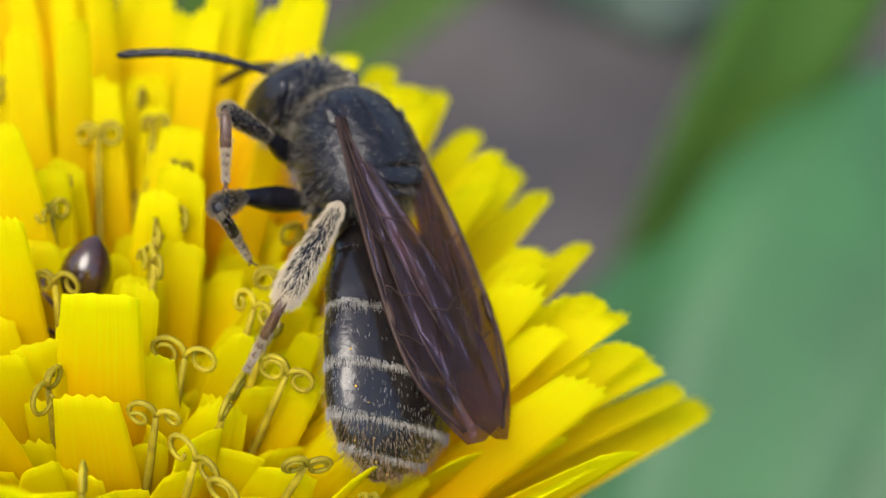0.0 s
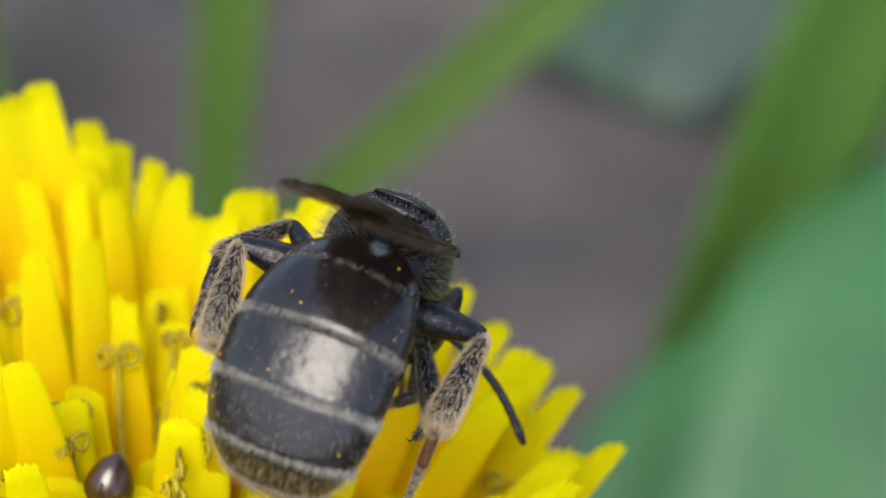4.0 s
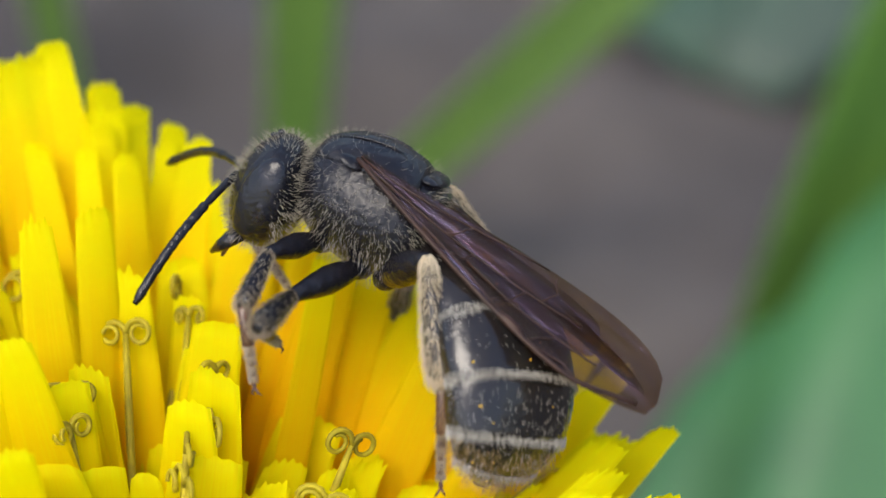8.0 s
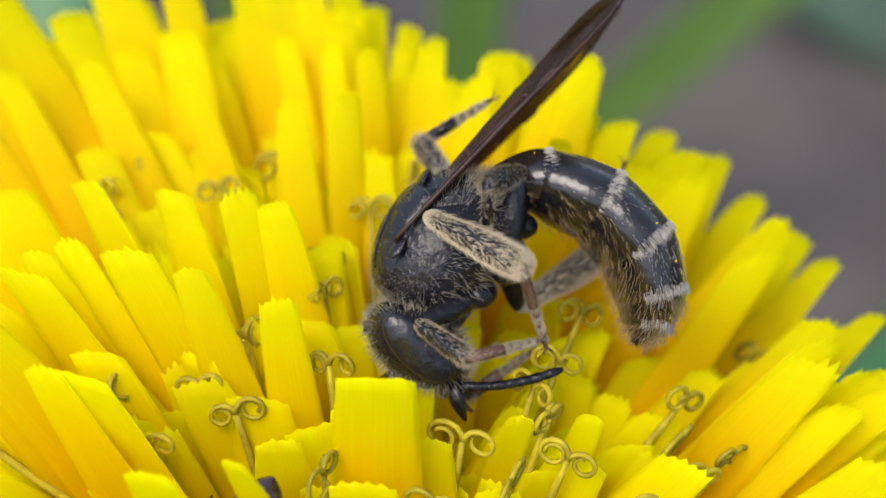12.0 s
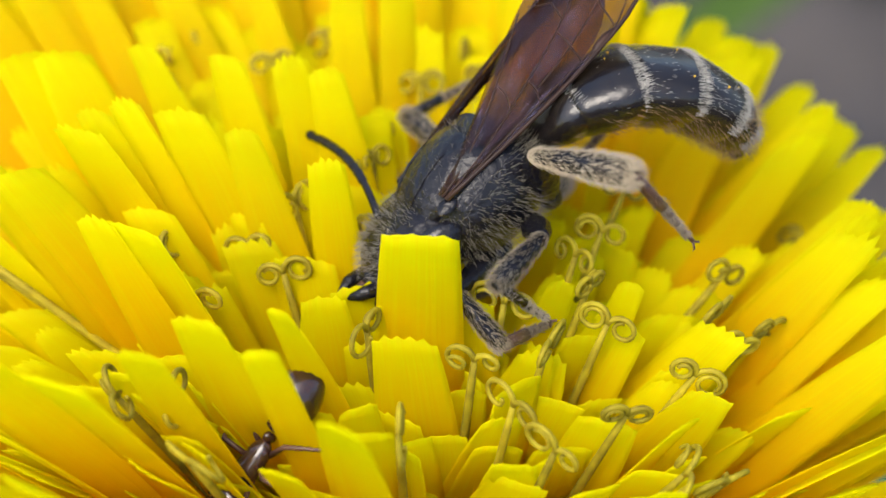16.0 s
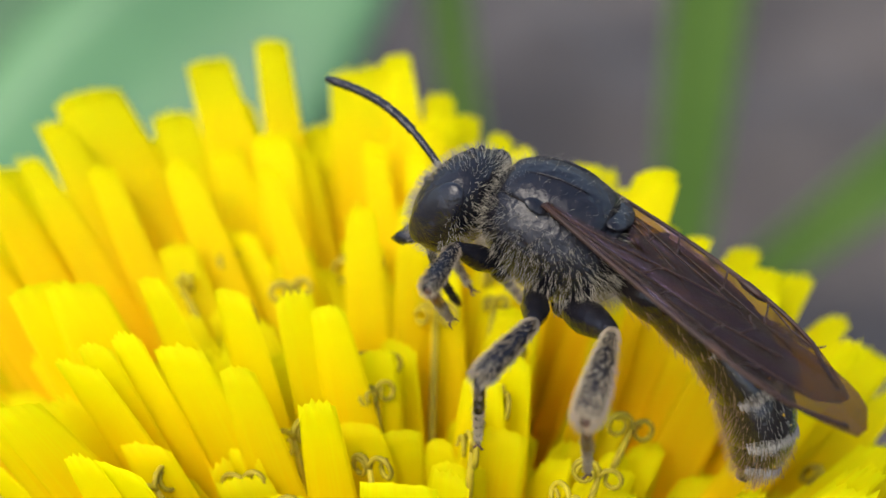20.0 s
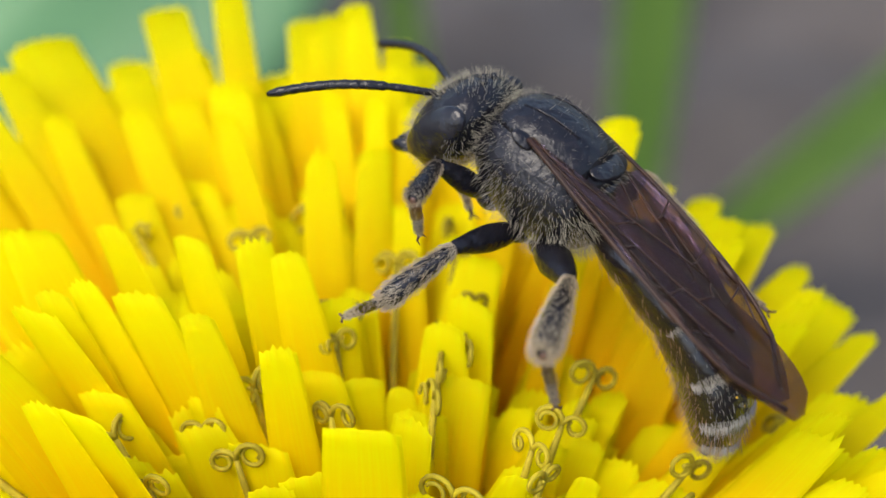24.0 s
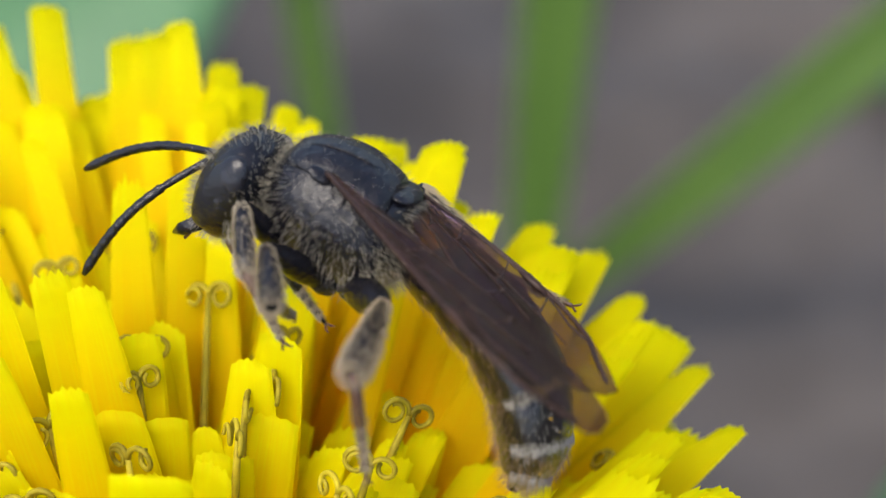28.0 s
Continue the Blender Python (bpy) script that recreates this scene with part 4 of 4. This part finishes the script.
    leg_lh = [
        (0.0, 54, -15, -37, -39, -89, -21),
        (1.0, 38, -43, -65, -39, -85, -19),
        (2.0, 25, -13, -52, -47, -81, -14),
        (2.5, 9, 7, -58, -75, -83, -48),
        (4.5, -8, -18, -116, -10, -184, 116),
        (5.0, -7, -12, -116, -26, -38, 58),
        (6.0, 65, -14, -49, -51, -137, 38),
        (7.0, 43, 29, -57, -66, -119, 15),
        (8.0, 33, -22, -77, -31, -87, -22),
        (9.0, 25, -4, -25, 3, -130, 0),
        (10.0, 22, -13, -18, -18, -126, 39),
        (11.0, 63, 7, -56, -7, -116, 42),
        (12.0, 64, 21, -59, 4, -135, 32),
        (13.0, 58, -1, -50, -10, -83, 40),
        (16.0, 52, -10, -22, -21, -91, 6),
        (18.0, 75, 8, -32, -26, -98, 2),
        (19.0, 53, -17, -33, -7, -120, 7),
        (20.0, 28, -29, -16, -7, -121, -16),
        (22.0, 23, -35, 1, -18, -124, -15),
        (26.0, 31, -28, -6, -18, -127, -21),
        (27.0, 34, -26, -20, -25, -106, -34),
        (28.0, 23, -24, -13, -7, -98, -30),
    ]
    leg_rh = [
        (2.5, 11, 12, -24, -102, -211, -67),
        (4.5, 8, 8, -100, -8, -74, 68),
        (5.0, -11, 8, -104, -38, -155, 44),
        (6.0, -3, -29, -105, -30, -133, 23),
        (7.0, 54, -4, -98, -52, -121, -39),
        (20.0, 65, -35, -53, -52, -211, -67),
        (21.0, 54, -16, -53, -52, -211, -67),
        (22.0, 40, -11, -53, -52, -211, -67),
        (25.0, 33, -10, -53, -52, -211, -67),
        (26.0, 35, -8, -53, -52, -211, -67),
        (27.0, 48, -9, -53, -52, -211, -67),
        (28.0, 63, -2, -53, -52, -211, -67),
    ]
    leg_rm = [
        (6.0, -51, -17, -54, -22, -91, 19),
        (7.0, -12, -11, -59, 3, -99, -2),
        (13.0, -100, -158, 51, -27, -85, -63),
        (16.0, 43, -5, 11, -2, -85, -63),
        (17.0, 46, -3, 7, 4, -85, -63),
        (18.0, 51, 2, 14, 13, -85, -63),
    ]
    feeler_left = [
        (0.0, -20, 47),
        (1.0, -0, 44),
        (2.0, 24, -29),
        (2.5, -13, -16),
        (6.0, -33, 52),
        (7.0, -24, 32),
        (8.0, -50, 59),
        (9.0, -15, 79),
        (10.0, -118, 0),
        (18.0, -118, 0),
        (19.0, -232, 238),
        (20.0, -124, 40),
        (21.0, 3, 44),
        (22.0, -122, 25),
        (25.0, 1, 38),
        (26.0, 25, 48),
        (27.0, -9, 30),
        (28.0, -64, 25),
    ]
    feeler_right = [
        (0.0, -43, -23),
        (1.0, 3, -60),
        (2.5, -12, -66),
        (6.0, -39, -26),
        (7.0, -7, -26),
        (8.0, -15, -52),
        (9.0, -60, -31),
        (13.0, 1, -75),
        (18.0, 15, -75),
        (19.0, 33, -75),
        (20.0, -1, -14),
        (21.0, 0, -36),
        (25.0, -36, -38),
        (26.0, -49, -37),
        (28.0, -33, -13),
    ]
    grid = [i * 0.25 for i in range(113)]
    poses = []
    for t in grid:
        for (ta, a), (tb, b) in zip(body, body[1:]):
            if t <= tb:
                f = (t - ta) / (tb - ta)
                poses.append((t, a.lerp(b, f) if f < 0 else Matrix.LocRotScale(a.translation.lerp(b.translation, f), a.to_quaternion().slerp(b.to_quaternion(), f), None)))
                break
    walk(bee, poses)
    rows = []
    for t in grid:
        p, w = between(nod, t)
        rows.append((t, Matrix.Translation(NECK * MM) @ pose(0, 0, 0, 0, 0, w) @ pose(0, 0, 0, p)))
    walk(head, rows)
    for side, table in (("left", feeler_left), ("right", feeler_right)):
        s = -1 if side == "left" else 1
        rows = []
        for t in grid:
            p, w = between(table, t)
            rows.append((t, Matrix.Translation(up(s * 0.3, 1.42, 0.1) * MM) @ pose(0, 0, 0, 0, 0, w) @ pose(0, 0, 0, p)))
        walk(antennae[side], rows)
        rows = []
        for t in grid:
            el, left, right, roof = between(wing, t)
            rows.append((t, Matrix.Translation(WING_AT[side] * MM) @ pose(0, 0, 0, 0, 0, left if s < 0 else right) @ pose(0, 0, 0, -el) @ pose(0, 0, 0, 0, s * roof, 0)))
        walk(wings[side], rows)
    chain = [[] for _ in plates]
    for t in grid:
        w, c, g, turn = between(waist, t)
        m = Matrix.Translation(WAIST * MM) @ pose(0, 0, 0, 0, 0, g) @ pose(0, 0, 0, w) @ pose(0, 0, 0, 0, turn, 0)
        for i, (ln, _, _) in enumerate(PLATES):
            chain[i].append((t, m.copy()))
            m = m @ pose(0, -ln * MM, 0) @ pose(0, 0, 0, c / 5)
    for plate, rows in zip(plates, chain):
        walk(plate, rows)
    steps = {"lf": leg_lf, "lm": leg_lm, "lh": leg_lh, "rh": leg_rh, "rm": leg_rm}
    for name, joints in legs.items():
        s, kind = (-1 if name[0] == "l" else 1), name[1]
        a, b, c = LEGS[kind]
        hip = up(s * HIPS[kind].x, HIPS[kind].y, HIPS[kind].z)
        pole = up(s * POLES[kind][0], *POLES[kind][1:]) if s < 0 else up(0.30, POLES[kind][1], -0.35)
        rows = [[], [], []]
        for t in grid:
            foot = up(s * REST[kind][0] * 0.7, *REST[kind][1:])
            knee, foot = bend(hip, foot, a, (b + c) * 0.95, pole)
            ankle, foot = bend(knee, foot, b, c, pole * 0.6 + (knee - hip))
            if name in steps:
                near = min(abs(t - r[0]) for r in steps[name])
                mix = 1.0 if s < 0 else max(0.0, 1 - max(0.0, near - 1.2) / 0.6)
                turns, at = between(steps[name], t), hip
                spots = []
                for k, length in enumerate((a, b, c)):
                    roll, ahead = radians(turns[2 * k]), radians(turns[2 * k + 1])
                    at = at + length * up(s * math.cos(roll) * math.cos(ahead), math.sin(ahead), math.sin(roll) * math.cos(ahead))
                    spots.append(at)
                knee, ankle, foot = (p.lerp(q, mix) for p, q in zip((knee, ankle, foot), spots))
            for k, (p, q) in enumerate(((hip, knee), (knee, ankle), (ankle, foot))):
                rows[k].append((t, along(p, q, pole)))
        for joint, r in zip(joints, rows):
            walk(joint, r)
    trail = [
        (0.0, pose(0.0031, 0.0024, 0.1245, -60, 0, 150)), (1.0, pose(0.0032, 0.0032, 0.1245, -55, 0, 165)), (2.0, pose(0.0030, 0.0029, 0.1244, -62, 0, 150)),
        (5.0, pose(0.0031, 0.0032, 0.1243, -60, 0, 150)), (9.0, pose(0.0022, 0.0004, 0.1243, -50, 0, 160)), (13.0, pose(0.0012, -0.0022, 0.1243, -45, 0, 140)),
        (17.0, pose(0.0013, -0.0026, 0.1243, -45, 0, 130)), (18.0, pose(0.0013, -0.0025, 0.1243, -45, 0, 130)), (18.5, pose(0.0017, -0.0017, 0.1244, -55, 0, 150)),
        (19.0, pose(0.0016, -0.0010, 0.1244, -60, 0, 165)), (28.0, pose(0.0014, -0.0016, 0.1240, -60, 0, 165)),
    ]
    walk(ant, trail)


motions()
